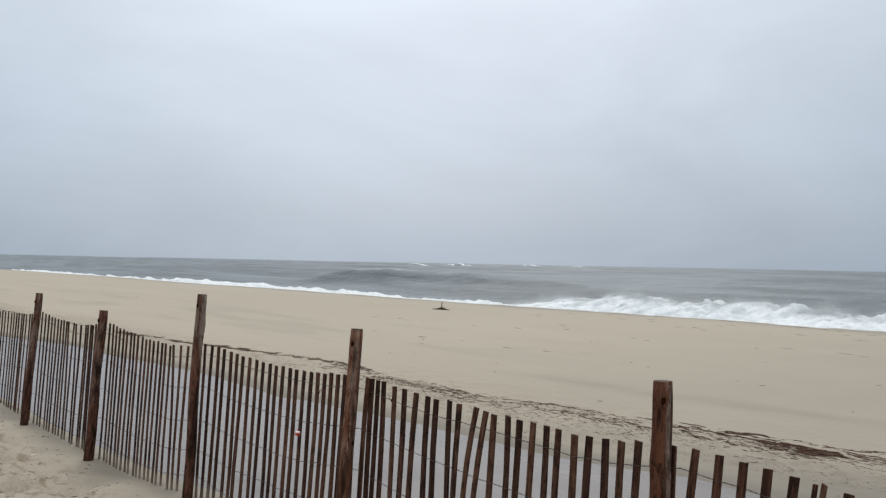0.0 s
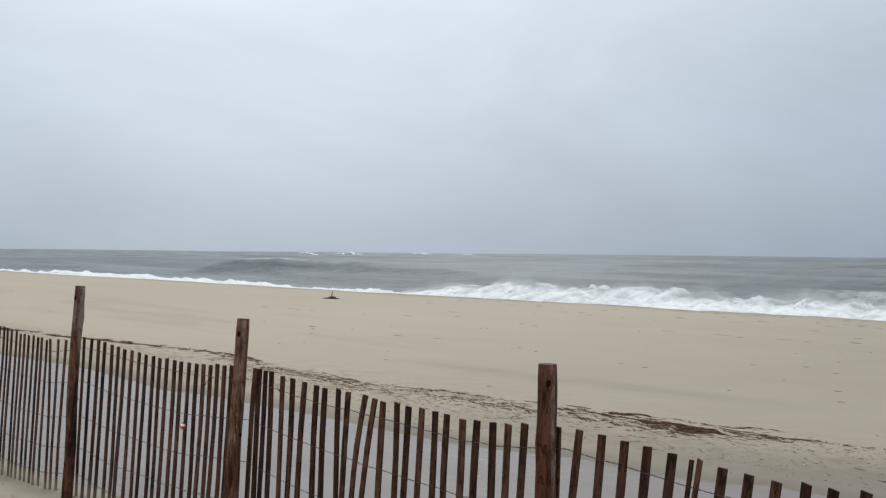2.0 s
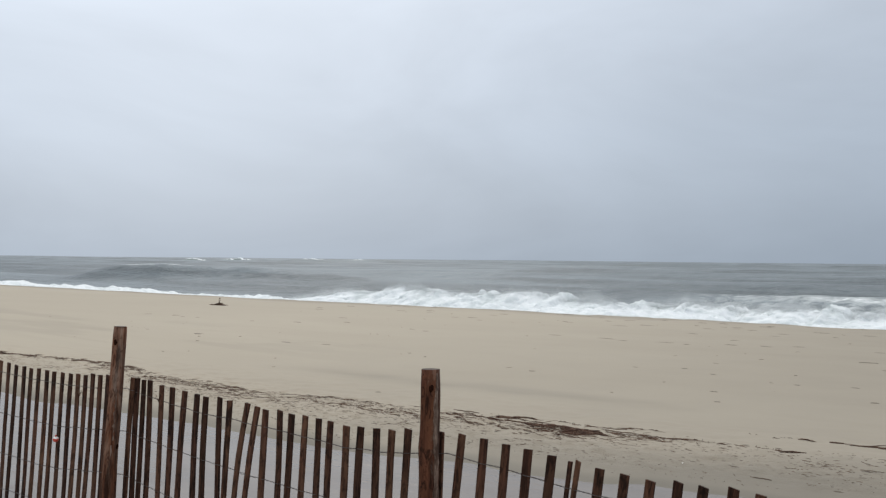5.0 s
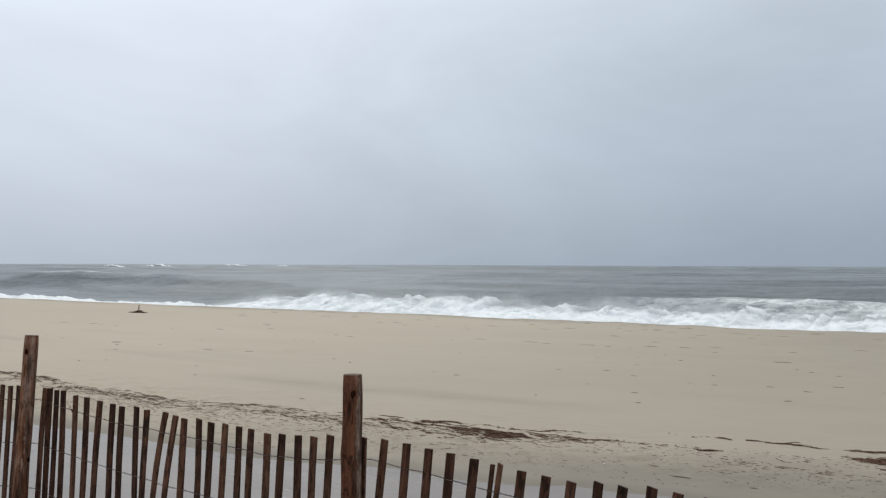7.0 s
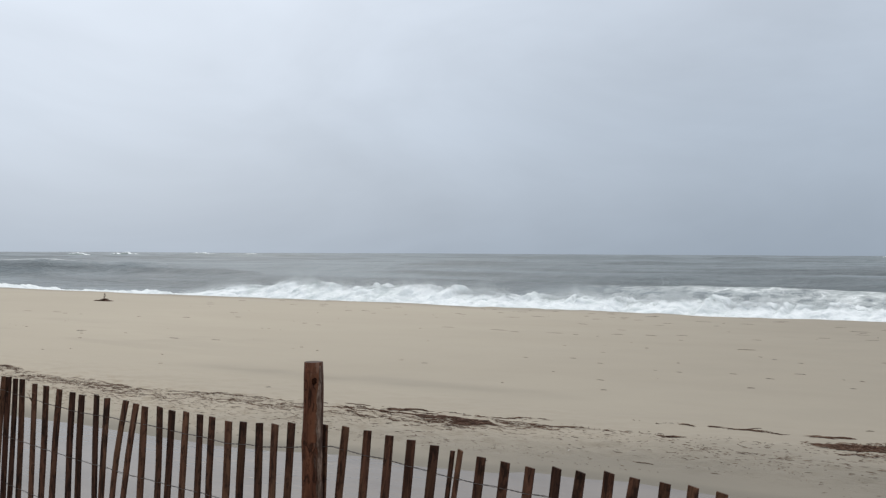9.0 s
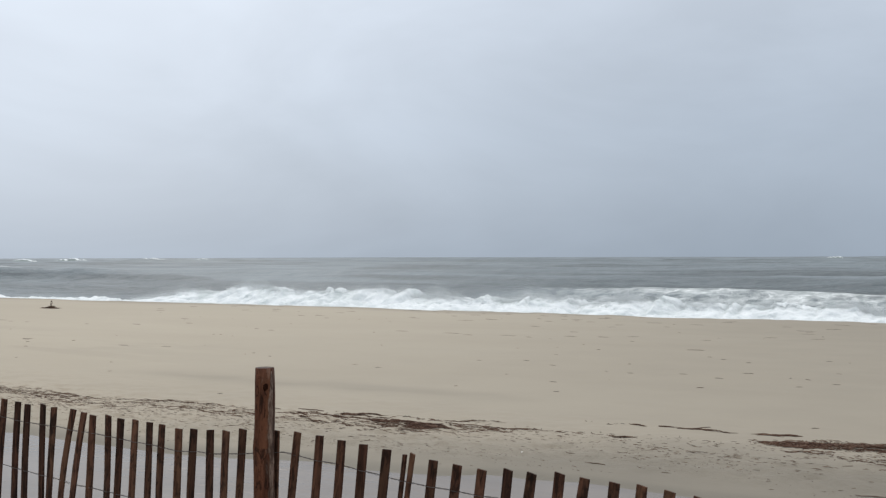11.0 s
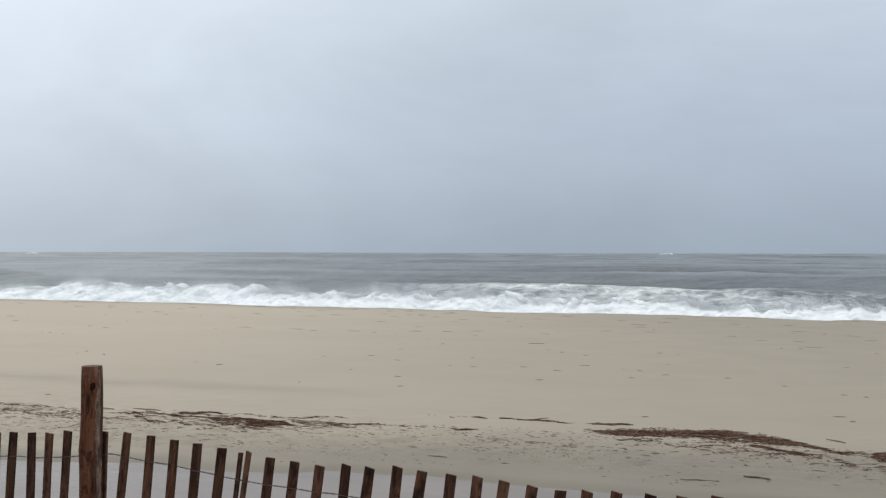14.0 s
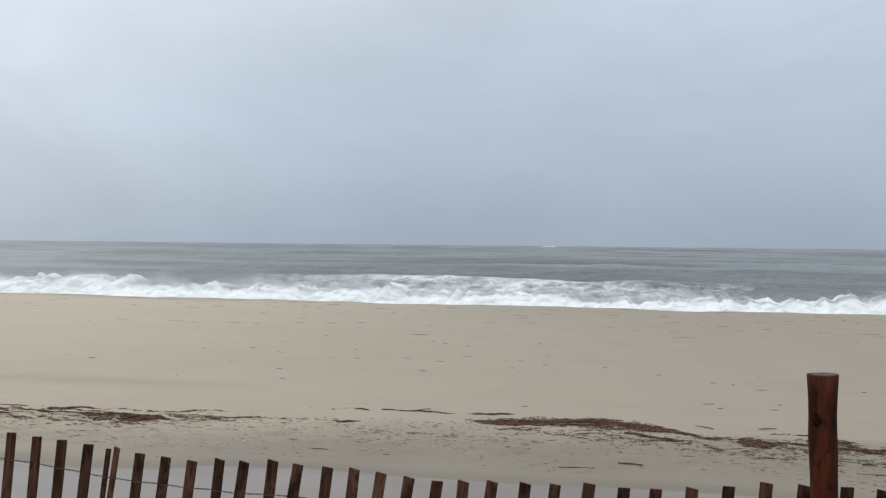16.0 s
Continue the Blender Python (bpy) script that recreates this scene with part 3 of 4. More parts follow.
def make_spray():
    """Torn foam and droplets over the crests."""
    n = 300000
    gusts = np.array([(-46, 1.5, 0.8), (-40, 1.0, 0.6), (-34, 2.4, 1.3), (-26, 0.8, 0.8), (-21, 1.4, 0.6), (-16, 0.7, 0.9), (-11, 1.8, 0.35), (-5, 0.7, 0.4), (2, 1.2, 0.2), (9, 1.5, 0.25)])
    pick = gusts[rng.integers(0, len(gusts), n)]
    loose = rng.random(n) < 0.55
    u = np.where(loose, rng.uniform(-52, 32, n), rng.normal(pick[:, 0], pick[:, 1]))
    lobe = 0.5 + 0.5 * np.abs(soft_noise(u * 1.8, 3.0)) + 0.25 * soft_noise(u * 5.0, 8.0)
    force = np.where(loose, 0.5 * (0.55 + 0.6 * soft_noise(u * 0.5, 5.0)), pick[:, 2] * np.exp(-((u - pick[:, 0]) / (1.6 * pick[:, 1])) ** 2)) * lobe
    lift = np.minimum(rng.gamma(1.3, 0.36, n), 1.9) * np.maximum(force, 0.03)
    s, z = crest_line(u, 45.5, -0.24, 4.0, 0.20)
    z = SEA_Z + 0.1 + (z - SEA_Z - 0.1) * smooth(-54, -38, u) - 0.03 + lift
    s = s + rng.normal(-0.15, 0.35, n) + lift * 1.2
    u = u - 0.9 * lift
    size = rng.uniform(0.003, 0.0095, n) * np.exp(-0.9 * lift)
    tip = np.array([(1, 1, 1), (-1, -1, 1), (-1, 1, -1), (1, -1, -1)], float)
    V = tip[None] * (size[:, None] * rng.uniform(0.5, 1.3, (n, 3)))[:, None] + np.stack([u, s, z], -1)[:, None]
    F = np.array([(0, 1, 2), (0, 3, 1), (0, 2, 3), (1, 3, 2)])[None] + 4 * np.arange(n)[:, None, None]
    me = bpy.data.meshes.new("sea_spray")
    me.vertices.add(4 * n)
    me.vertices.foreach_set("co", V.ravel())
    me.loops.add(12 * n)
    me.loops.foreach_set("vertex_index", F.ravel())
    me.polygons.add(4 * n)
    me.polygons.foreach_set("loop_start", np.arange(4 * n) * 3)
    me.update(calc_edges=True)
    me.materials.append(FOAM)
    ob = new("sea_spray", me)
    ob.matrix_world = SHORE
    tagged(ob, "fine white spray thrown up by the breaking wave", "spray", kind="stuff")


make_spray()


# ---- fence ----
def post_mesh(seed, height, radius, flare=0.0):
    """A peeled round log, a little crooked, with swellings at its knots."""
    r = random.Random(seed)
    bm = bmesh.new()
    sides, rings = 22, 34
    low = -0.45
    knots = [(r.uniform(0, 6.28), height - r.uniform(0.10, height * 0.95), r.uniform(0.5, 1.0)) for _ in range(6)]
    grid = []
    for j in range(rings + 1):
        f = j / rings
        z = low + (height - low) * f
        ring = []
        for i in range(sides):
            a = 2 * math.pi * i / sides
            rad = radius * (1.10 - 0.14 * f) * (1 + 0.035 * math.sin(2 * a + seed) + 0.055 * noise.noise((math.cos(a) * 1.5, math.sin(a) * 1.5, z * 6 + seed * 7)))
            for ka, kz, ks in knots:
                da = (a - ka + math.pi) % (2 * math.pi) - math.pi
                rad += radius * 0.16 * ks * math.exp(-(da / 0.45) ** 2 - ((z - kz) / 0.045) ** 2)
            rad *= 1 + flare * math.exp(-(height - z) / 0.05) + 0.02 * noise.noise((math.cos(a) * 4, math.sin(a) * 4, z * 14 + seed))
            if j == rings:
                rad *= 0.95
            ox, oy = 0.014 * noise.noise((z * 1.8, seed, 0.3)), 0.010 * noise.noise((z * 1.8, seed, 5.3))
            ring.append(bm.verts.new((rad * math.cos(a) + ox, rad * math.sin(a) + oy, z - (0.0 if j < rings else -0.004))))
        grid.append(ring)
    for j in range(rings):
        for i in range(sides):
            k = (i + 1) % sides
            bm.faces.new((grid[j][i], grid[j][k], grid[j + 1][k], grid[j + 1][i])).smooth = True
    bm.faces.new(grid[0][::-1])
    bm.faces.new(grid[-1])
    return bm, knots


def knot_bm(radius):
    bm = bmesh.new()
    bmesh.ops.create_icosphere(bm, subdivisions=2, radius=1.0)
    for v in bm.verts:
        v.co *= 1 + 0.5 * noise.noise(v.co * 1.6 + Vector((radius * 900, 0, 0)))
        v.co = Vector((v.co.x * 0.0018, v.co.y * radius * 0.26, v.co.z * radius * 0.40))
    for f in bm.faces:
        f.smooth = True
    return bm


def bare_bm(radius, height, z0, z1, a0, a1, seed):
    """A ragged strip where the outer wood has come away, proud by a splinter's thickness."""
    bm = bmesh.new()
    rows, cols, grid = 70, 6, []
    for j in range(rows + 1):
        z = z0 + (z1 - z0) * j / rows
        f = (z + 0.45) / (height + 0.45)
        lo = a0 + 0.28 * noise.noise((z * 9, seed, 0.0)) + 0.16 * noise.noise((z * 31, seed, 2.0))
        hi = a1 + 0.30 * noise.noise((z * 7, seed, 5.0)) + 0.20 * noise.noise((z * 27, seed, 7.0))
        pinch = min(1.0, 6 * (z - z0) / (z1 - z0), 14 * (z1 - z) / (z1 - z0) + 0.3) * (0.75 + 0.5 * noise.noise((z * 4, seed, 9.0)))
        mid, half = (lo + hi) / 2, max(0.03, (hi - lo) / 2 * pinch)
        rad = radius * (1.13 - 0.14 * f) + 0.0012 + 0.0016 * noise.noise((z * 40, seed, 3.0))
        ring = []
        for i in range(cols + 1):
            a = mid + half * (2 * i / cols - 1)
            rr = rad - (0.004 if i in (0, cols) else 0.0)
            ring.append(bm.verts.new((rr * math.cos(a), rr * math.sin(a), z)))
        grid.append(ring)
    for j in range(rows):
        for i in range(cols):
            bm.faces.new((grid[j][i], grid[j][i + 1], grid[j + 1][i + 1], grid[j + 1][i])).smooth = True
    return bm


def top_bm(radius):
    bm = bmesh.new()
    rings = [bm.verts.new((radius * 0.85 * math.cos(a), radius * 0.85 * math.sin(a), 0.0015)) for a in np.linspace(0, 2 * math.pi, 22, endpoint=False)]
    inner = [bm.verts.new((v.co.x * 0.6, v.co.y * 0.6, 0.0025)) for v in rings]
    mid = bm.verts.new((0.002, 0, 0.0015))
    for i in range(22):
        k = (i + 1) % 22
        bm.faces.new((rings[i], rings[k], inner[k], inner[i])).smooth = True
        bm.faces.new((inner[i], inner[k], mid))
    return bm


def slat_mesh(seed, bend=0.0, width=0.038, thick=0.010):
    """A sawn lath with a bow, uneven edges and a slightly skew cut top; its top is at z = 0."""
    r = random.Random(seed)
    length, rows = 1.30, 9
    skew = r.uniform(-0.003, 0.003)
    p1, p2 = r.uniform(-0.011, 0.011), r.uniform(-0.006, 0.006)
    verts, faces = [], []
    for j in range(rows + 1):
        f = j / rows
        z = -length * f
        cx = p1 * math.sin(f * 3.1) + p2 * math.sin(f * 6.3) + bend * ((1 - f) ** 3 - 1)
        cy = r.uniform(-0.001, 0.001)
        w = width * (1 + r.uniform(-0.05, 0.05)) / 2
        for sx, sy in ((-1, -1), (1, -1), (1, 1), (-1, 1)):
            verts.append((cx + sx * w, cy + sy * thick / 2, z + (skew * sx if j == 0 else 0)))
    for j in range(rows):
        for k in range(4):
            a, b = j * 4 + k, j * 4 + (k + 1) % 4
            faces.append((a, b, b + 4, a + 4))
    faces += [(3, 2, 1, 0), tuple(rows * 4 + k for k in range(4))]
    me = mesh_of("slat", verts, faces, SLAT, False)
    return me


TOP_U = [-16, -12.64, -11.3, -10.96, -10.5, -10.2, -9.7, -9.34, -8.98, -8.72, -8.6, -8.45, -8.36, -8.1, -7.94, -7.77, -7.66, -7.41, -7.18, -6.97, -6.8, -6.4, -6.15, -5.9, -5.6, -5.4, -5.2,
         -4.6, -3.9, -3.2, -2.6, -2.3, -1.9, -1.6, -1.2, -0.7, -0.3, 0.1, 0.5, 1.2, 4]
TOP_Z = [1.24, 1.25, 1.28, 1.323, 1.28, 1.275, 1.264, 1.288, 1.326, 1.28, 1.261, 1.25, 1.221, 1.212, 1.197, 1.20, 1.212, 1.25, 1.233, 1.21, 1.196, 1.182, 1.17, 1.17, 1.185, 1.20, 1.21,
         1.17, 1.155, 1.14, 1.19, 1.18, 1.155, 1.14, 1.16, 1.14, 1.155, 1.175, 1.22, 1.20, 1.2]
# slats of the farther bays, along the fence
BAY_OA = [-12.638, -12.513, -12.39, -12.268, -12.149, -12.042, -11.938, -11.823, -11.733, -11.632, -11.534, -11.425, -11.34, -11.24, -11.13]
BAY_AB = [-10.958, -10.84, -10.728, -10.62, -10.519, -10.423, -10.332, -10.248, -10.168, -10.096, -9.94, -9.884, -9.73, -9.60, -9.535, -9.47, -9.404, -9.337]
BAY_BC = [-8.975, -8.911, -8.85, -8.781, -8.72, -8.654, -8.594, -8.529, -8.464, -8.394, -8.331, -8.265, -8.202, -8.139, -8.074, -8.009, -7.942, -7.893, -7.77, -7.665]
BAY_CD = [-7.413, -7.304, -7.189, -7.096, -6.983, -6.878, -6.785, -6.687, -6.584, -6.48, -6.385, -6.297, -6.197, -6.101, -6.013, -5.92, -5.826, -5.742, -5.661, -5.578, -5.491, -5.407]
# slats of the two nearest bays, along the fence
BAY_DE = [-5.15, -5.095, -5.03, -4.96, -4.83, -4.72, -4.60, -4.48, -4.39, -4.27, -4.17, -4.02, -3.93, -3.86, -3.75, -3.65, -3.55, -3.45, -3.36, -3.25, -3.15, -3.04, -2.94, -2.84]
BAY_EF = [-2.74, -2.645, -2.52, -2.40, -2.28, -2.17, -2.05, -1.963, -1.928, -1.83, -1.72, -1.61, -1.50, -1.40, -1.29, -1.19, -1.08, -0.98, -0.88, -0.78, -0.68, -0.59, -0.49, -0.38,
          -0.28, -0.17, -0.06, 0.04, 0.15, 0.26, 0.37, 0.48, 0.60]
# along, out, height, radius, lean out to sea, lean along
POSTS = [(-10.9, 2.88, 1.53, 0.040, 4.6, 0.5), (-9.0, 2.95, 1.44, 0.043, 4.0, 0.5), (-7.39, 3.22, 1.65, 0.040, 2.7, 0.5), (-5.205, 3.33, 1.51, 0.041, 3.0, 1.0), (-2.66, 3.25, 1.46, 0.0435, 0.3, -0.6), (0.52, 3.14, 1.555, 0.0395, 0.0, -1.4)]


LEAN_U = [-14, -10.9, -9.35, -9.0, -7.4, -6.5, -5.4, -4.0, -2.75, -2.5, -2.2, -1.8, -0.8, 0.6]
LEAN_ALONG = [1.2, 1.2, 1.2, 1.2, 1.2, 1.4, 1.5, 1.6, 1.8, 3.5, 5.5, 7.3, 7.3, 5.5]
LEAN_OUT = [3.2, 3.0, 2.6, 2.8, 2.5, 2.8, 2.5, 1.5, 1.5, 1.6, 1.7, 1.8, 2.1, 2.5]


def slat_places():
    r = random.Random(5)
    return [-14.0 + 0.12 * k for k in range(11)] + BAY_OA + BAY_AB + BAY_BC + BAY_CD + BAY_DE + BAY_EF + [0.70 + 0.105 * k + r.uniform(-0.01, 0.01) for k in range(12)]


def make_fence():
    fence = empty("sand_fence", SHORE @ pose(-5.2, 3.33, 0))
    tagged(fence, "weathered brown wooden slat sand fence wired to round posts", "fence")
    base = Vector((-5.2, 3.33, 0))
    for k, (u, s, top, rad, out, lean) in enumerate(POSTS):
        bm, knots = post_mesh(k + 2, top, rad, 0.24 if k == 5 else 0.0)
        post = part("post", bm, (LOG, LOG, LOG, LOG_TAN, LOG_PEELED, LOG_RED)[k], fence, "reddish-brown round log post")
        post.matrix_local = Matrix.Translation(Vector((u, s, 0)) - base) @ pose(0, 0, top, -out, lean, 0) @ pose(0, 0, -top)
        if k == 4:
            part("bare_patch", bare_bm(rad, top, 0.35, top - 0.01, -0.50, 0.25, 3.0), BARE, post, "pale ragged stripped wood")
        elif k == 3:
            part("bare_patch", bare_bm(rad, top, 0.72, top - 0.10, -1.05, -0.30, 8.0), BARE, post, "pale worn wood strip")
        cap = part("post_top", top_bm(rad), CUT, post, "paler sawn end grain")
        cap.matrix_local = pose(0, 0, top + 0.003)
        for a, z, size in knots[:4] + ([(-0.75, top - 0.39, 1.6)] if k == 5 else []) + [(-0.74, top - 0.075, 0.9) if k == 4 else (-2.2, top - 0.125, 1.3) if k == 5 else (-1.2, top - 0.09, 1.0)]:
            ob = part("knot", knot_bm(rad * size), KNOT, post, "dark knot")
            f = rad * (1.08 - 0.12 * (z + 0.45) / (top + 0.45))
            ob.matrix_local = Matrix.Translation((f * math.cos(a), f * math.sin(a), z)) @ pose(0, 0, 0, 0, 0, math.degrees(a))
    shapes = [slat_mesh(k) for k in range(14)]
    narrow = [slat_mesh(60 + k, 0, 0.034, 0.0085) for k in range(8)]
    bent = [slat_mesh(40, 0.095), slat_mesh(48, 0.07)]
    warped = {-7.893: slat_mesh(41, -0.085, 0.034, 0.0085), -7.665: slat_mesh(44, 0.040, 0.034, 0.0085), -10.096: slat_mesh(45, -0.065, 0.034, 0.0085), -9.94: slat_mesh(47, 0.03, 0.034, 0.0085), -9.884: slat_mesh(46, -0.085, 0.034, 0.0085)}
    slim = [slat_mesh(42, 0, 0.017), slat_mesh(43, 0.004, 0.020)]
    r = random.Random(9)
    for u in slat_places():
        me = shapes[r.randrange(len(shapes))] if u > -7.4 else narrow[r.randrange(len(narrow))]
        lean = float(np.interp(u, LEAN_U, LEAN_ALONG)) + r.gauss(0, 0.55 if u > -5.2 else 0.25)
        out = float(np.interp(u, LEAN_U, LEAN_OUT)) + r.gauss(0, 0.45 if u > -5.2 else 0.2)
        if abs(u + 1.963) < 0.004:
            me, lean = slim[0], 5.4
        elif abs(u + 1.928) < 0.004:
            me, lean = slim[1], 7.2
        elif abs(u + 4.02) < 0.004:
            me, lean = bent[0], 2.4
        elif abs(u + 3.93) < 0.004:
            me, lean = bent[1], 3.6
        elif abs(u + 2.645) < 0.004:
            lean = 1.0
        elif u in warped:
            me = warped[u]
        ob = new("slat", me)
        ob.parent = fence
        top = float(np.interp(u, TOP_U, TOP_Z)) + r.uniform(-0.007, 0.007)
        ob.matrix_local = Matrix.Translation(Vector((u, float(fence_s(u)) + r.uniform(-0.004, 0.004), top)) - base) @ pose(0, 0, 0, -out, lean, r.uniform(-8, 8) if u > -5.2 else r.uniform(-3, 3))
    # five rows of twisted double wire, woven round the slats
    marks = sorted(slat_places())
    for drop_ in (0.105, 0.375, 0.645, 0.90, 1.11):
        verts, faces = [], []
        x = np.arange(-14.0, 1.9, 0.0125)
        shift = -drop_ * np.tan(np.radians(np.interp(x, LEAN_U, LEAN_ALONG)))
        back = drop_ * np.tan(np.radians(np.interp(x, LEAN_U, LEAN_OUT)))
        idx = np.interp(x - shift, marks, np.arange(len(marks)))
        ph = idx * np.pi
        zz = np.interp(x - shift, TOP_U, TOP_Z) - drop_ - np.interp(x, [-7, -5.2, -4, -3, -2.6, -1.3, 0.5], [-0.02, -0.035, -0.005, 0.003, -0.012, 0.022, 0.025]) + 0.014 * soft_noise(x * 1.3, drop_ * 9) + 0.004 * soft_noise(x * 7, drop_)
        gap = np.abs(np.cos(ph))
        for side in (1, -1):
            twist = np.sin(ph * 4)
            y = fence_s(x) - back + side * (0.0075 * gap ** 3 * np.sign(np.cos(ph)) + 0.0022 * np.cos(ph * 6) * (1 - gap ** 3))
            z = zz + side * 0.0022 * twist * (1 - gap ** 3)
            V, F = tube(np.stack([x, y, z], 1) - np.array(base), 0.0014, 4)
            b = len(verts)
            verts.extend(map(tuple, V))
            faces += [tuple(i + b for i in f) for f in F]
        ob = new("wire", mesh_of("wire", verts, faces, WIRE))
        ob.parent = fence
        tagged(ob, "thin twisted rusty wire")
    return fence


make_fence()


def make_float():
    ball = empty("fishing_float", SHORE @ pose(-5.88, float(fence_s(-5.88)) - 0.065, 0.745, 12, 8, 30))
    tagged(ball, "small red and white plastic fishing float caught on fence wire", "fishing float")
    for name, mat, z0, z1, lab in (("lower_half", RED, -0.5, 0.02, "red half"), ("upper_half", WHITE, 0.02, 0.5, "white half")):
        bm = bmesh.new()
        bmesh.ops.create_uvsphere(bm, u_segments=20, v_segments=14, radius=0.019 if mat is RED else 0.0188)
        bmesh.ops.bisect_plane(bm, geom=bm.verts[:] + bm.edges[:] + bm.faces[:], plane_co=(0, 0, 0.009), plane_no=(0, 0, 1), clear_outer=mat is RED, clear_inner=mat is WHITE)
        for f in bm.faces:
            f.smooth = True
        part(name, bm, mat, ball, lab)
    bm = bmesh.new()
    bmesh.ops.create_cone(bm, cap_ends=True, segments=12, radius1=0.0045, radius2=0.0035, depth=0.014, matrix=Matrix.Translation((0, 0, 0.024)))
    part("stem", bm, RED, ball, "red clip stem")


make_float()


# ---- wrack on the fence and the sand ----
def strand(verts, faces, u, s, z, heading, length, thick, r, lift=0.0):
    """One curled weed stalk lying flat."""
    n = 4
    turn = r.uniform(-0.6, 0.6)
    pts, a = [], heading
    x, y = u - math.cos(a) * length / 2, s - math.sin(a) * length / 2
    for k in range(n):
        pts.append((x, y, z + thick * 0.4 + (lift * r.random() if 0 < k < n - 1 else lift * 0.4 * r.random())))
        x += math.cos(a) * length / (n - 1)
        y += math.sin(a) * length / (n - 1)
        a += turn / n
    V, F = tube(pts, [thick * 0.5, thick, thick * 0.9, thick * 0.35], 3, False)
    b = len(verts)
    verts.extend(map(tuple, V))
    faces.extend(tuple(i + b for i in f) for f in F)


LINE_U = [-120, -60, -30, -23.0, -22.1, -20.2, -19.3, -17.1, -15.8, -14.8, -14.1, -13.2, -11.85, -10.7, -9.5, -8.57, -8.1, -6.7, -5.7, -4.3, -3.3, -1.9, -0.2, 1.8, 6, 14]
LINE_S = [7.5, 8.0, 8.2, 8.49, 8.72, 8.8, 9.14, 9.36, 9.43, 9.35, 9.22, 8.98, 9.03, 8.96, 9.14, 9.22, 9.15, 9.5, 9.45, 9.65, 9.8, 10.2, 10.15, 9.7, 9.6, 9.6]


def weed_object(name, verts, faces, label, category, kind=""):
    """Lays strands that were made over a flat floor down on the sand, each by its middle."""
    V = np.array(verts).reshape(-1, 12, 3)
    mid = V.mean(axis=1)
    V[:, :, 2] += ground_z(mid[:, 0], mid[:, 1])[:, None]
    verts = V.reshape(-1, 3).tolist()
    ob = new(name, mesh_of(name, verts, faces, WEED))
    ob.matrix_world = SHORE
    return tagged(ob, label, category, kind=kind)


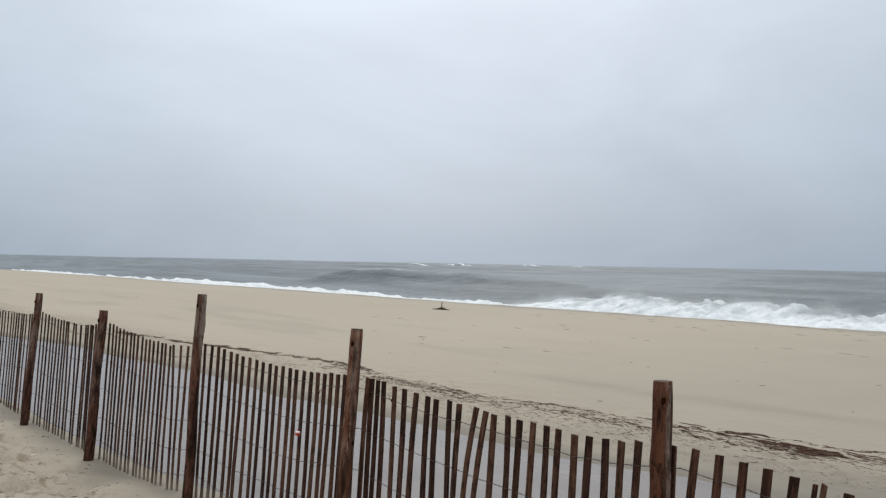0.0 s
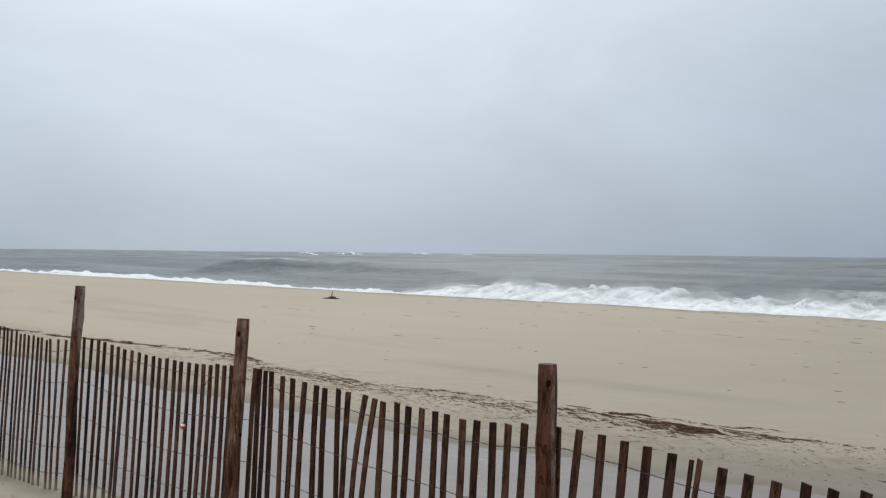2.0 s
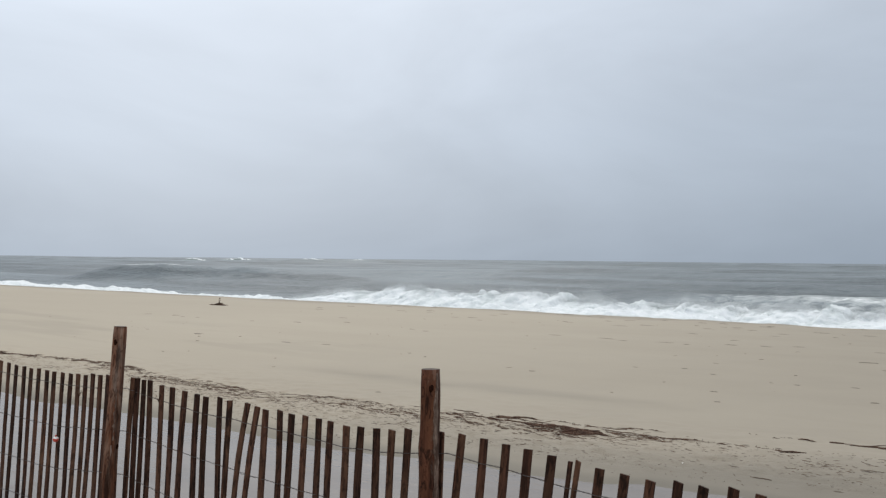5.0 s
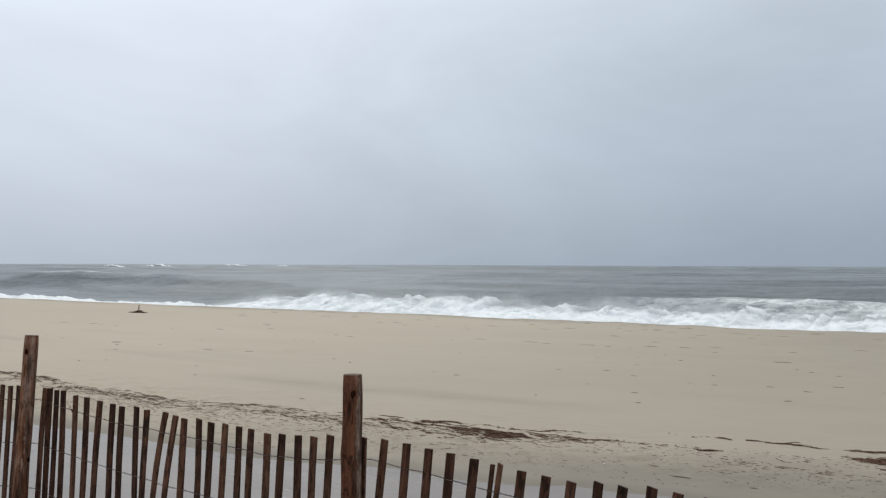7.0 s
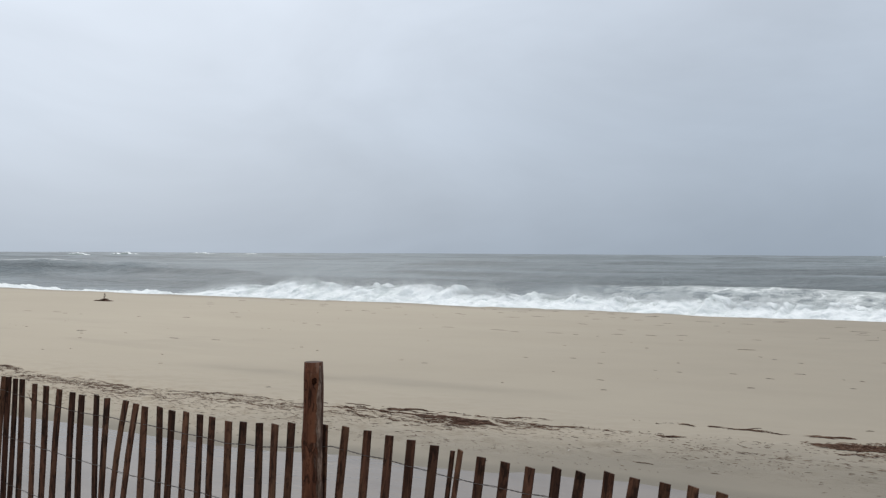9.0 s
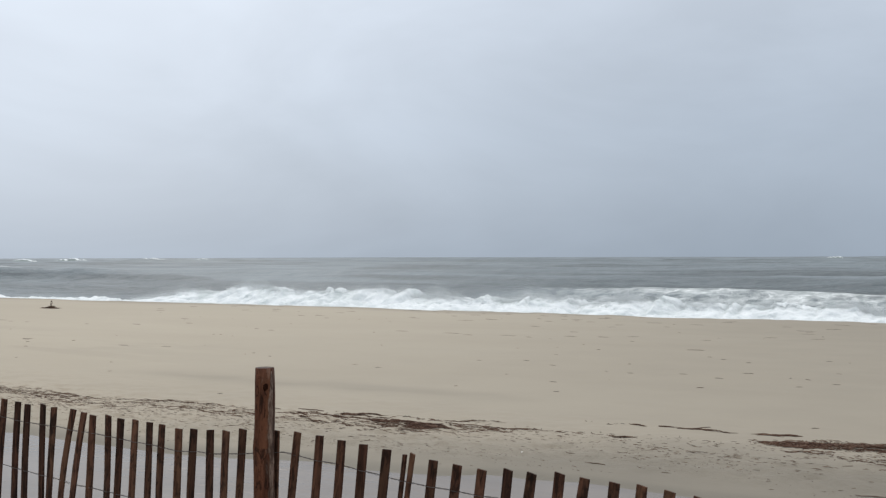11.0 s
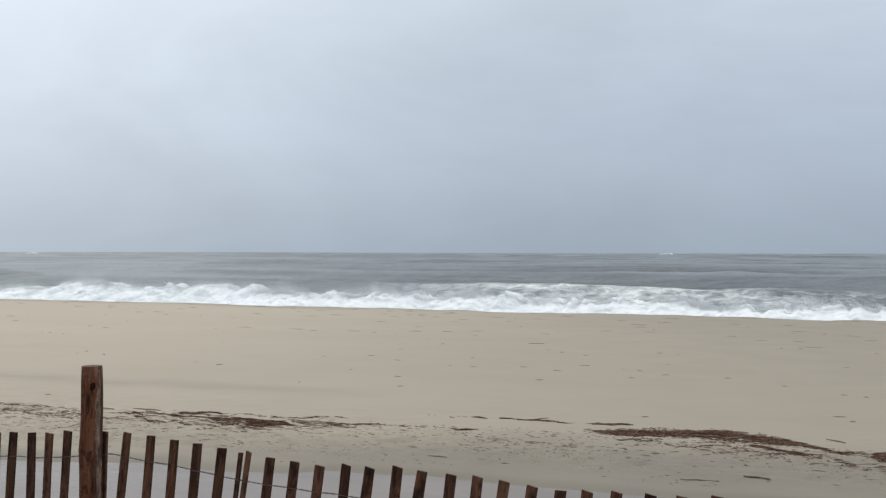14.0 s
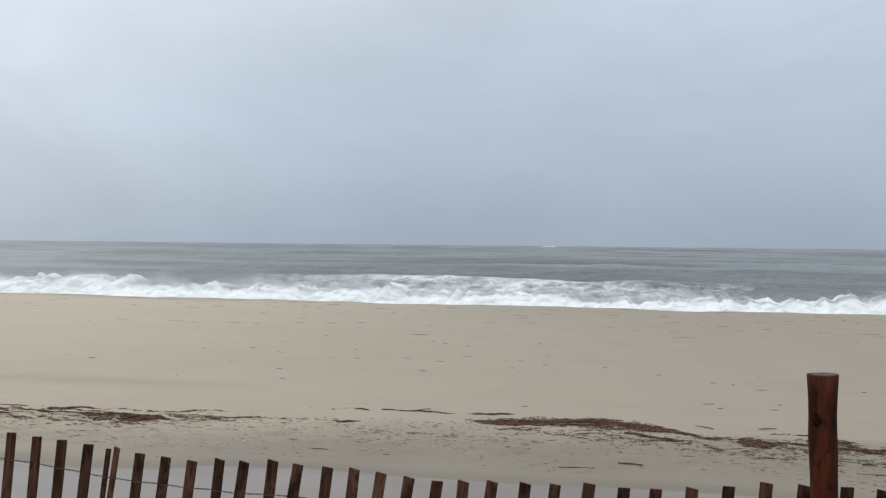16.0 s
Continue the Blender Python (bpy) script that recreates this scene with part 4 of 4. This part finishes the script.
def make_wrack():
    r = random.Random(3)
    verts, faces = [], []
    # the crisp upper line, thickest far down the beach
    n = 5200
    u = np.where(rng.random(n) < 0.86, rng.uniform(-24, 4, n), rng.uniform(-60, -24, n))
    far = 1 - smooth(-17.5, -13.5, u)
    gap = soft_noise(u * 0.9, 2.0) + 0.5 * soft_noise(u * 3.1, 6.0) + 0.75 * far
    s = np.interp(u, LINE_U, LINE_S) + rng.normal(0, 1, n) * (0.03 + 0.03 * far) - 0.20 * far + 0.05 * soft_noise(u * 0.6, 1.0)
    gap = gap - 0.15 * far - 0.65 * smooth(-16, -12, u) - 0.8 * smooth(-9, -7.5, u)
    for a, b, g, f in zip(u, s, gap, far):
        if g > 0.12 or r.random() < 0.18 * (a < -8):
            strand(verts, faces, a, b, 0, r.gauss(0.02, 0.25), r.uniform(0.04, 0.16 + 0.12 * f), r.uniform(0.0016, 0.0036 + 0.0025 * f), r, 0.005 + 0.004 * f)
    # single stalks lying about below the line
    for _ in range(300):
        a = r.uniform(-7.5, 3.5)
        b = float(np.interp(a, LINE_U, LINE_S)) + 0.1 - abs(r.gauss(0, 0.62))
        if b > float(pool_edge(a)) + 0.35:
            strand(verts, faces, a, b, 0, r.gauss(-0.05, 0.5), 0.02 + 0.12 * r.random() ** 2, r.uniform(0.0014, 0.0036), r, 0.006)
    # loose litter between the line and the pool
    n = 15000
    u = rng.uniform(-18, 4, n)
    s = np.interp(u, LINE_U, LINE_S) - 0.05 - np.abs(rng.normal(0, 0.55, n))
    clump = soft_noise(u * 1.1, s * 4.2, 3.0) + 0.5 * soft_noise(u * 3, s * 9, 5.0)
    clump = clump + 0.3 * np.exp(-((u + 10) / 4.0) ** 2)
    keep = (s > pool_edge(u) + 0.3) & ((clump > 0.12 + 0.35 * smooth(-7, -4, u)) | (rng.random(n) < 0.12))
    for a, b in zip(u[keep], s[keep]):
        strand(verts, faces, a, b, 0, r.gauss(0.0, 0.4), r.uniform(0.01, 0.075), r.uniform(0.0008, 0.0026), r, 0.003)
    # fine straw combed out below the line
    n = 6500
    u = rng.uniform(-15, -4.5, n)
    s = np.interp(u, LINE_U, LINE_S) - 0.03 - np.abs(rng.normal(0, 0.28, n))
    comb = soft_noise(u * 0.5, s * 11.0, 4.0) + 0.5 * soft_noise(u * 2.0, s * 20.0, 6.0)
    keep = (comb > 0.0) & (s > pool_edge(u) + 0.4)
    for a, b in zip(u[keep], s[keep]):
        strand(verts, faces, a, b, 0, r.gauss(0.0, 0.3), r.uniform(0.015, 0.12), r.uniform(0.001, 0.003), r, 0.003)
    # tiny chips over the damp strand
    n = 4200
    u = rng.uniform(-14, 4, n)
    s = pool_edge(u) + 0.35 + np.abs(rng.normal(0, 1.0, n))
    keep = (s < np.interp(u, LINE_U, LINE_S) + 0.1) & (soft_noise(u * 0.9, s * 2.4, 9.0) + 0.5 * soft_noise(u * 3.0, s * 6.0, 2.0) > 0.0)
    for a, b in zip(u[keep], s[keep]):
        strand(verts, faces, a, b, 0, r.uniform(-1.2, 1.2), 0.006 + 0.035 * r.random() ** 2, r.uniform(0.0010, 0.0028), r, 0.002)
    # sparse bits up on the open sand
    for _ in range(110):
        strand(verts, faces, r.uniform(-30, 8), r.uniform(11, 34), 0, r.gauss(0, 0.4), r.uniform(0.03, 0.12), r.uniform(0.002, 0.005), r, 0.003)
    # twigs trodden into the dune foot
    for _ in range(420):
        strand(verts, faces, r.uniform(-13.5, -6.5), r.uniform(0.8, 2.75), 0, r.uniform(-1.5, 1.5), 0.01 + 0.09 * r.random() ** 2.5, r.uniform(0.0008, 0.0022), r, 0.008)
    for _ in range(260):
        strand(verts, faces, r.uniform(-13.5, -6.0), r.uniform(1.2, 2.95), 0, r.uniform(-1.5, 1.5), r.uniform(0.008, 0.05), r.uniform(0.0015, 0.004), r, 0.004)
    weed_object("wrack_line", verts, faces, "scattered brown seaweed stalks and straw along the tide line", "seaweed", "stuff")


make_wrack()


def make_sprig(u, drop_, r):
    """A wisp of weed hooked over the fence wire."""
    s = float(fence_s(u)) - 0.012
    verts, faces = [], []
    for _ in range(5):
        a = r.uniform(-1.2, 1.2)
        pts = [(0, 0, 0), (0.014 * math.sin(a), -0.004, 0.018), (0.03 * math.sin(a), r.uniform(-0.006, 0.004), r.uniform(0.02, 0.05)), (0.05 * math.sin(a), r.uniform(-0.01, 0.004), r.uniform(-0.01, 0.06))]
        V, F = tube(pts, [0.0025, 0.002, 0.0016, 0.001], 4)
        b = len(verts)
        verts.extend(map(tuple, V))
        faces.extend(tuple(i + b for i in f) for f in F)
    ob = new("seaweed_sprig", mesh_of("seaweed_sprig", verts, faces, WEED))
    ob.matrix_world = SHORE @ pose(u, s, float(np.interp(u, TOP_U, TOP_Z)) - drop_)
    tagged(ob, "small dark seaweed sprig caught on the fence wire", "seaweed", "sprigs on the fence")


def make_mat(stretch, count, spread, label, r, dense=0.0):
    """A tangled drift of weed drawn out along a line of (u, s) nodes, in braided strips."""
    verts, faces = [], []
    us, ss = [p[0] for p in stretch], [p[1] for p in stretch]
    n = int(count * 2.6)
    u = rng.uniform(us[0], us[-1], n)
    f = (u - us[0]) / (us[-1] - us[0])
    taper = np.minimum(1, np.minimum(4 * f, 4 * (1 - f)) + 0.12)
    fat = spread * (0.5 + 0.7 * np.abs(soft_noise(u * 1.5, 4.4))) * taper
    off = rng.normal(0, 1, n) * fat
    braid = 0.7 * soft_noise(u * 2.2, off * 15 + u * 0.8, 2.0) + 0.6 * soft_noise(u * 7.0, off * 26, 7.0) + 0.3 * soft_noise(u * 5.0, 2.2)
    s = np.interp(u, us, ss) + off + 0.03 * soft_noise(u * 2.0, 3.0)
    for a, b, o, w, k in zip(u, s, off, fat, braid):
        if k < 0.10 - dense and r.random() < 0.9:
            continue
        pile = 0.016 * math.exp(-(o / max(w, 0.01)) ** 2) * r.random() * min(1, w / 0.12)
        strand(verts, faces, a, b, pile, r.gauss(-0.06, 0.45), r.uniform(0.12, 0.26) if r.random() < 0.06 else 0.02 + 0.09 * r.random() ** 1.8, r.uniform(0.0016, 0.0042), r, 0.010)
    weed_object("seaweed_mat", verts, faces, label, "seaweed", "stuff")


weed_rng = random.Random(21)
make_sprig(-5.70, 0.14, weed_rng)
make_sprig(-4.85, 0.10, weed_rng)
make_mat([(-6.2, 9.22), (-5.95, 9.18), (-5.55, 9.18), (-5.2, 9.26)], 520, 0.11, "scattered brown seaweed fringe round a heap", weed_rng)
make_mat([(-6.02, 9.27), (-5.8, 9.24), (-5.55, 9.17), (-5.32, 9.16)], 620, 0.062, "dark brown tangled seaweed heap on the tide line", weed_rng, 0.4)
make_mat([(-6.22, 9.44), (-5.95, 9.56), (-5.64, 9.55), (-5.30, 9.61)], 95, 0.035, "ragged strip of dark seaweed above a larger heap", weed_rng)
make_mat([(-7.35, 9.32), (-7.0, 9.33), (-6.6, 9.26), (-6.0, 9.27)], 70, 0.05, "thin trail of brown seaweed running into a heap", weed_rng)
make_mat([(-7.2, 9.08), (-6.5, 8.92), (-5.9, 8.80), (-5.3, 8.90)], 150, 0.12, "loose brown seaweed straw straggling below a heap", weed_rng)
make_mat([(-6.80, 9.50), (-6.66, 9.52), (-6.54, 9.53)], 200, 0.045, "small dark seaweed clump on pale sand", weed_rng)
make_mat([(-6.56, 9.54), (-6.44, 9.57), (-6.32, 9.59)], 45, 0.02, "thin tail of seaweed beside a small clump", weed_rng)
make_mat([(-5.28, 9.63), (-5.11, 9.72), (-4.80, 9.78)], 75, 0.022, "thin strip of dark seaweed on sand", weed_rng)
make_mat([(-5.05, 9.49), (-4.78, 9.45), (-4.29, 9.63), (-3.96, 9.67), (-3.5, 9.70), (-3.25, 9.74)], 190, 0.024, "thin drawn-out line of dark seaweed", weed_rng)
make_mat([(-4.06, 10.40), (-3.96, 10.39), (-3.87, 10.38)], 22, 0.018, "narrow wisp of brown seaweed on sand", weed_rng)
make_mat([(-3.80, 10.41), (-3.6, 10.44), (-3.37, 10.46)], 48, 0.018, "narrow strip of brown seaweed on sand", weed_rng)
make_mat([(-3.18, 10.45), (-2.83, 10.44), (-2.45, 10.48)], 66, 0.018, "narrow strip of brown seaweed on sand", weed_rng)
make_mat([(-2.12, 10.52), (-1.95, 10.58), (-1.72, 10.63)], 75, 0.022, "narrow strip of brown seaweed on sand", weed_rng)
make_mat([(-2.0, 10.15), (-1.65, 10.14), (-1.25, 10.24), (-0.85, 10.40), (-0.4, 10.34), (0.0, 10.18), (0.25, 10.0)], 2300, 0.14, "large dark brown seaweed heap on the tide line", weed_rng, 0.15)
make_mat([(-0.5, 10.02), (-0.2, 9.86), (0.1, 9.66), (0.45, 9.55)], 260, 0.045, "ragged strip of seaweed below a large heap", weed_rng)
make_mat([(0.0, 10.18), (0.3, 9.93), (0.65, 9.82), (1.0, 9.74), (1.3, 9.72), (1.6, 9.74), (2.0, 9.72), (3.0, 9.74), (4.0, 9.8)], 2700, 0.15, "long ragged band of dark brown seaweed", weed_rng)
make_mat([(-1.7, 9.75), (-0.8, 9.72), (0.2, 9.45), (1.2, 9.2), (2.2, 9.2)], 330, 0.20, "loose scatter of dark seaweed stalks on damp sand", weed_rng)
make_mat([(1.0, 10.27), (1.15, 10.33), (1.37, 10.37)], 70, 0.025, "small ragged seaweed wisp above a dark band", weed_rng)


def tuft(u, s, size, r):
    """A flat ragged clump of weed in one piece."""
    verts, faces, n, seed = [(0, 0, 0.007)], [], 30, r.uniform(0, 99)
    for k, (f, z) in enumerate(((0.35, 0.007), (0.7, 0.004), (1.0, -0.004))):
        for i in range(n):
            a = 2 * math.pi * i / n
            rag = 0.25 + 0.75 * abs(noise.noise((math.cos(a) * 1.7 + seed, math.sin(a) * 1.7, k * 0.2))) * 2.4 + 0.45 * noise.noise((math.cos(a) * 6 + seed, math.sin(a) * 6, 3.0))
            verts.append((size * 0.55 * f * rag * math.cos(a), size * 0.15 * f * rag * math.sin(a), z + 0.006 * noise.noise((i * 1.3 + seed, k * 2.1, 0.0))))
    for i in range(n):
        j = (i + 1) % n
        faces.append((0, 1 + i, 1 + j))
        for k in range(2):
            b = 1 + k * n
            faces.append((b + i, b + n + i, b + n + j, b + j))
    ob = new("seaweed_tuft", mesh_of("seaweed_tuft", verts, faces, WEED_FLAT))
    ob.matrix_world = SHORE @ pose(u, s, float(ground_z(u, s)), 0, 0, r.uniform(-20, 20))
    tagged(ob, "small flat brown seaweed tuft stranded on open sand", "seaweed", "tufts on the beach")


TUFTS_NEAR = [(-16.6, 11.45), (-9.15, 9.87), (-12.4, 14.7), (-8.56, 16.3), (-7.76, 16.75), (-6.98, 16.2), (-5.92, 13.8), (-5.39, 12.7), (-4.99, 19.5), (-4.61, 19.1), (-4.03, 18.7), (-3.6, 16.7),
              (-3.85, 15.7), (-4.52, 16.0), (-5.33, 15.7), (-2.75, 19.8), (-2.09, 15.8), (-2.52, 15.2), (-1.11, 15.8), (-0.26, 15.1), (0.53, 14.4), (1.17, 13.8), (0.42, 12.2), (0.55, 11.9),
              (1.16, 12.0), (-1.69, 11.3), (-2.48, 8.4), (-6.34, 8.6), (-3.53, 8.77)]
TUFTS_FAR = [(-20.3, 15.0), (-26.8, 19.8), (-29.7, 19.8), (-28.5, 20.1), (-23.0, 20.9), (-16.9, 15.0), (-15.9, 15.3), (-18.6, 21.4), (-17.8, 21.1), (-22.2, 22.3), (-24.1, 24.0), (-14.5, 22.8),
             (-12.8, 22.8), (-12.2, 22.5), (-11.2, 22.9), (-10.5, 22.7), (-9.7, 23.5), (-8.25, 24.4), (-10.4, 25.5), (-12.5, 27.4), (-8.9, 23.8), (-8.9, 29.5), (-5.06, 26.2), (-6.25, 24.1),
             (-10.6, 29.8), (-12.7, 31.3), (-3.98, 26.3), (-1.78, 25.7), (-1.02, 24.5), (-0.17, 24.5), (0.11, 22.8), (1.51, 25.7), (2.2, 26.6), (3.6, 26.2), (4.6, 25.9), (4.6, 24.9),
             (-2.06, 31.4), (0.86, 34.7), (2.2, 33.6), (-45.7, 13.1), (-46.5, 16.9), (-58.7, 19.1), (-20.4, 15.1), (-27.5, 19.7)]
tuft_rng = random.Random(31)
for u, s in TUFTS_NEAR:
    tuft(u, s, tuft_rng.uniform(0.08, 0.18), tuft_rng)
for u, s in TUFTS_FAR:
    tuft(u, s, tuft_rng.uniform(0.26, 0.58), tuft_rng)
for _ in range(80):
    tuft(tuft_rng.uniform(-32, 8), 35.2 - 8 * tuft_rng.random() ** 1.5, tuft_rng.uniform(0.25, 0.62), tuft_rng)


def make_stick(u, s, length, heading, radius, r):
    pts = []
    for k in range(8):
        f = k / 7 - 0.5
        pts.append((f * length, 0.04 * length * math.sin(f * 5 + r.random()), radius * 0.7 + 0.004 * r.random()))
    V, F = tube(pts, [radius * (0.5 + 0.5 * math.sin(math.pi * (0.12 + 0.76 * k / 7))) for k in range(8)], 7)
    ob = new("driftwood_stick", mesh_of("driftwood_stick", [tuple(v) for v in V], F, STICK))
    ob.matrix_world = SHORE @ pose(u, s, float(ground_z(u, s)), 0, 0, heading)
    tagged(ob, "thin brown driftwood stick lying on wet sand", "stick", "driftwood sticks")


stick_rng = random.Random(8)
for u, s, length, heading in ((-5.7, 21.07, 0.36, 8), (-2.76, 10.58, 0.25, 50), (-0.77, 8.40, 0.32, 6), (-0.32, 8.6, 0.22, -14), (0.34, 10.46, 0.22, -38), (1.7, 8.82, 0.30, -8), (0.97, 10.57, 0.20, 22), (-3.17, 8.46, 0.20, -6), (-7.9, 9.35, 0.5, -3), (-7.3, 9.5, 0.4, -2)):
    make_stick(u, s, length, heading, stick_rng.uniform(0.004, 0.008), stick_rng)


def make_shell(u, s, size, r):
    """A broken bit of clam shell: a small cupped fan."""
    bm = bmesh.new()
    rows = []
    for j in range(5):
        f = (j + 0.6) / 5
        rows.append([bm.verts.new((size * f * math.cos(a), size * f * math.sin(a), size * 0.3 * (1 - f * f) + 0.03 * size * math.sin(a * 9))) for a in np.linspace(0.4, 2.7, 9)])
    for j in range(4):
        for i in range(8):
            bm.faces.new((rows[j][i], rows[j][i + 1], rows[j + 1][i + 1], rows[j + 1][i])).smooth = True
    bmesh.ops.solidify(bm, geom=bm.faces[:], thickness=0.002)
    me = bpy.data.meshes.new("shell_fragment")
    bm.to_mesh(me)
    bm.free()
    me.materials.append(WHITE)
    ob = new("shell_fragment", me)
    ob.matrix_world = SHORE @ pose(u, s, float(ground_z(u, s)), 8, 0, r.uniform(0, 360))
    tagged(ob, "small white broken clam shell on damp sand", "shell", "shell fragments")


for u, s, size in ((-9.35, 2.45, 0.028), (-3.95, 8.55, 0.022)):
    make_shell(u, s, size, stick_rng)


def make_drift_heap():
    """A low heap of weed with a branch standing out of it, far down the beach."""
    r = random.Random(14)
    u0, s0 = -35.0, 27.0
    heap = empty("driftwood_heap", SHORE @ pose(u0, s0, float(ground_z(u0, s0))))
    heap.scale = (0.55, 0.6, 0.72)
    tagged(heap, "dark driftwood and seaweed heap with an upright branch", "driftwood")
    verts, faces = [], []
    for _ in range(260):
        du, ds = r.gauss(0, 0.34), r.gauss(0, 0.12)
        z = 0.11 * math.exp(-(du / 0.20) ** 2) * r.random()
        strand(verts, faces, du, ds, z, r.gauss(0, 0.6), r.uniform(0.15, 0.5), r.uniform(0.008, 0.022), r, 0.06)
    ob = new("weed_mound", mesh_of("weed_mound", verts, faces, WEED))
    ob.parent = heap
    for pts, rad in (([(0.02, 0, 0.02), (-0.02, 0, 0.16), (-0.06, 0, 0.28), (-0.02, 0, 0.40), (0.05, 0, 0.45), (0.10, 0, 0.42)], 0.03), ([(-0.5, 0, 0.02), (0.0, 0.05, 0.08), (0.55, 0.0, 0.05)], 0.025), ([(-0.05, 0, 0.22), (0.09, 0.02, 0.31), (0.11, 0.02, 0.36)], 0.02)):
        V, F = tube(pts, rad, 6)
        ob = new("branch", mesh_of("branch", [tuple(v) for v in V], F, STICK))
        ob.parent = heap


make_drift_heap()
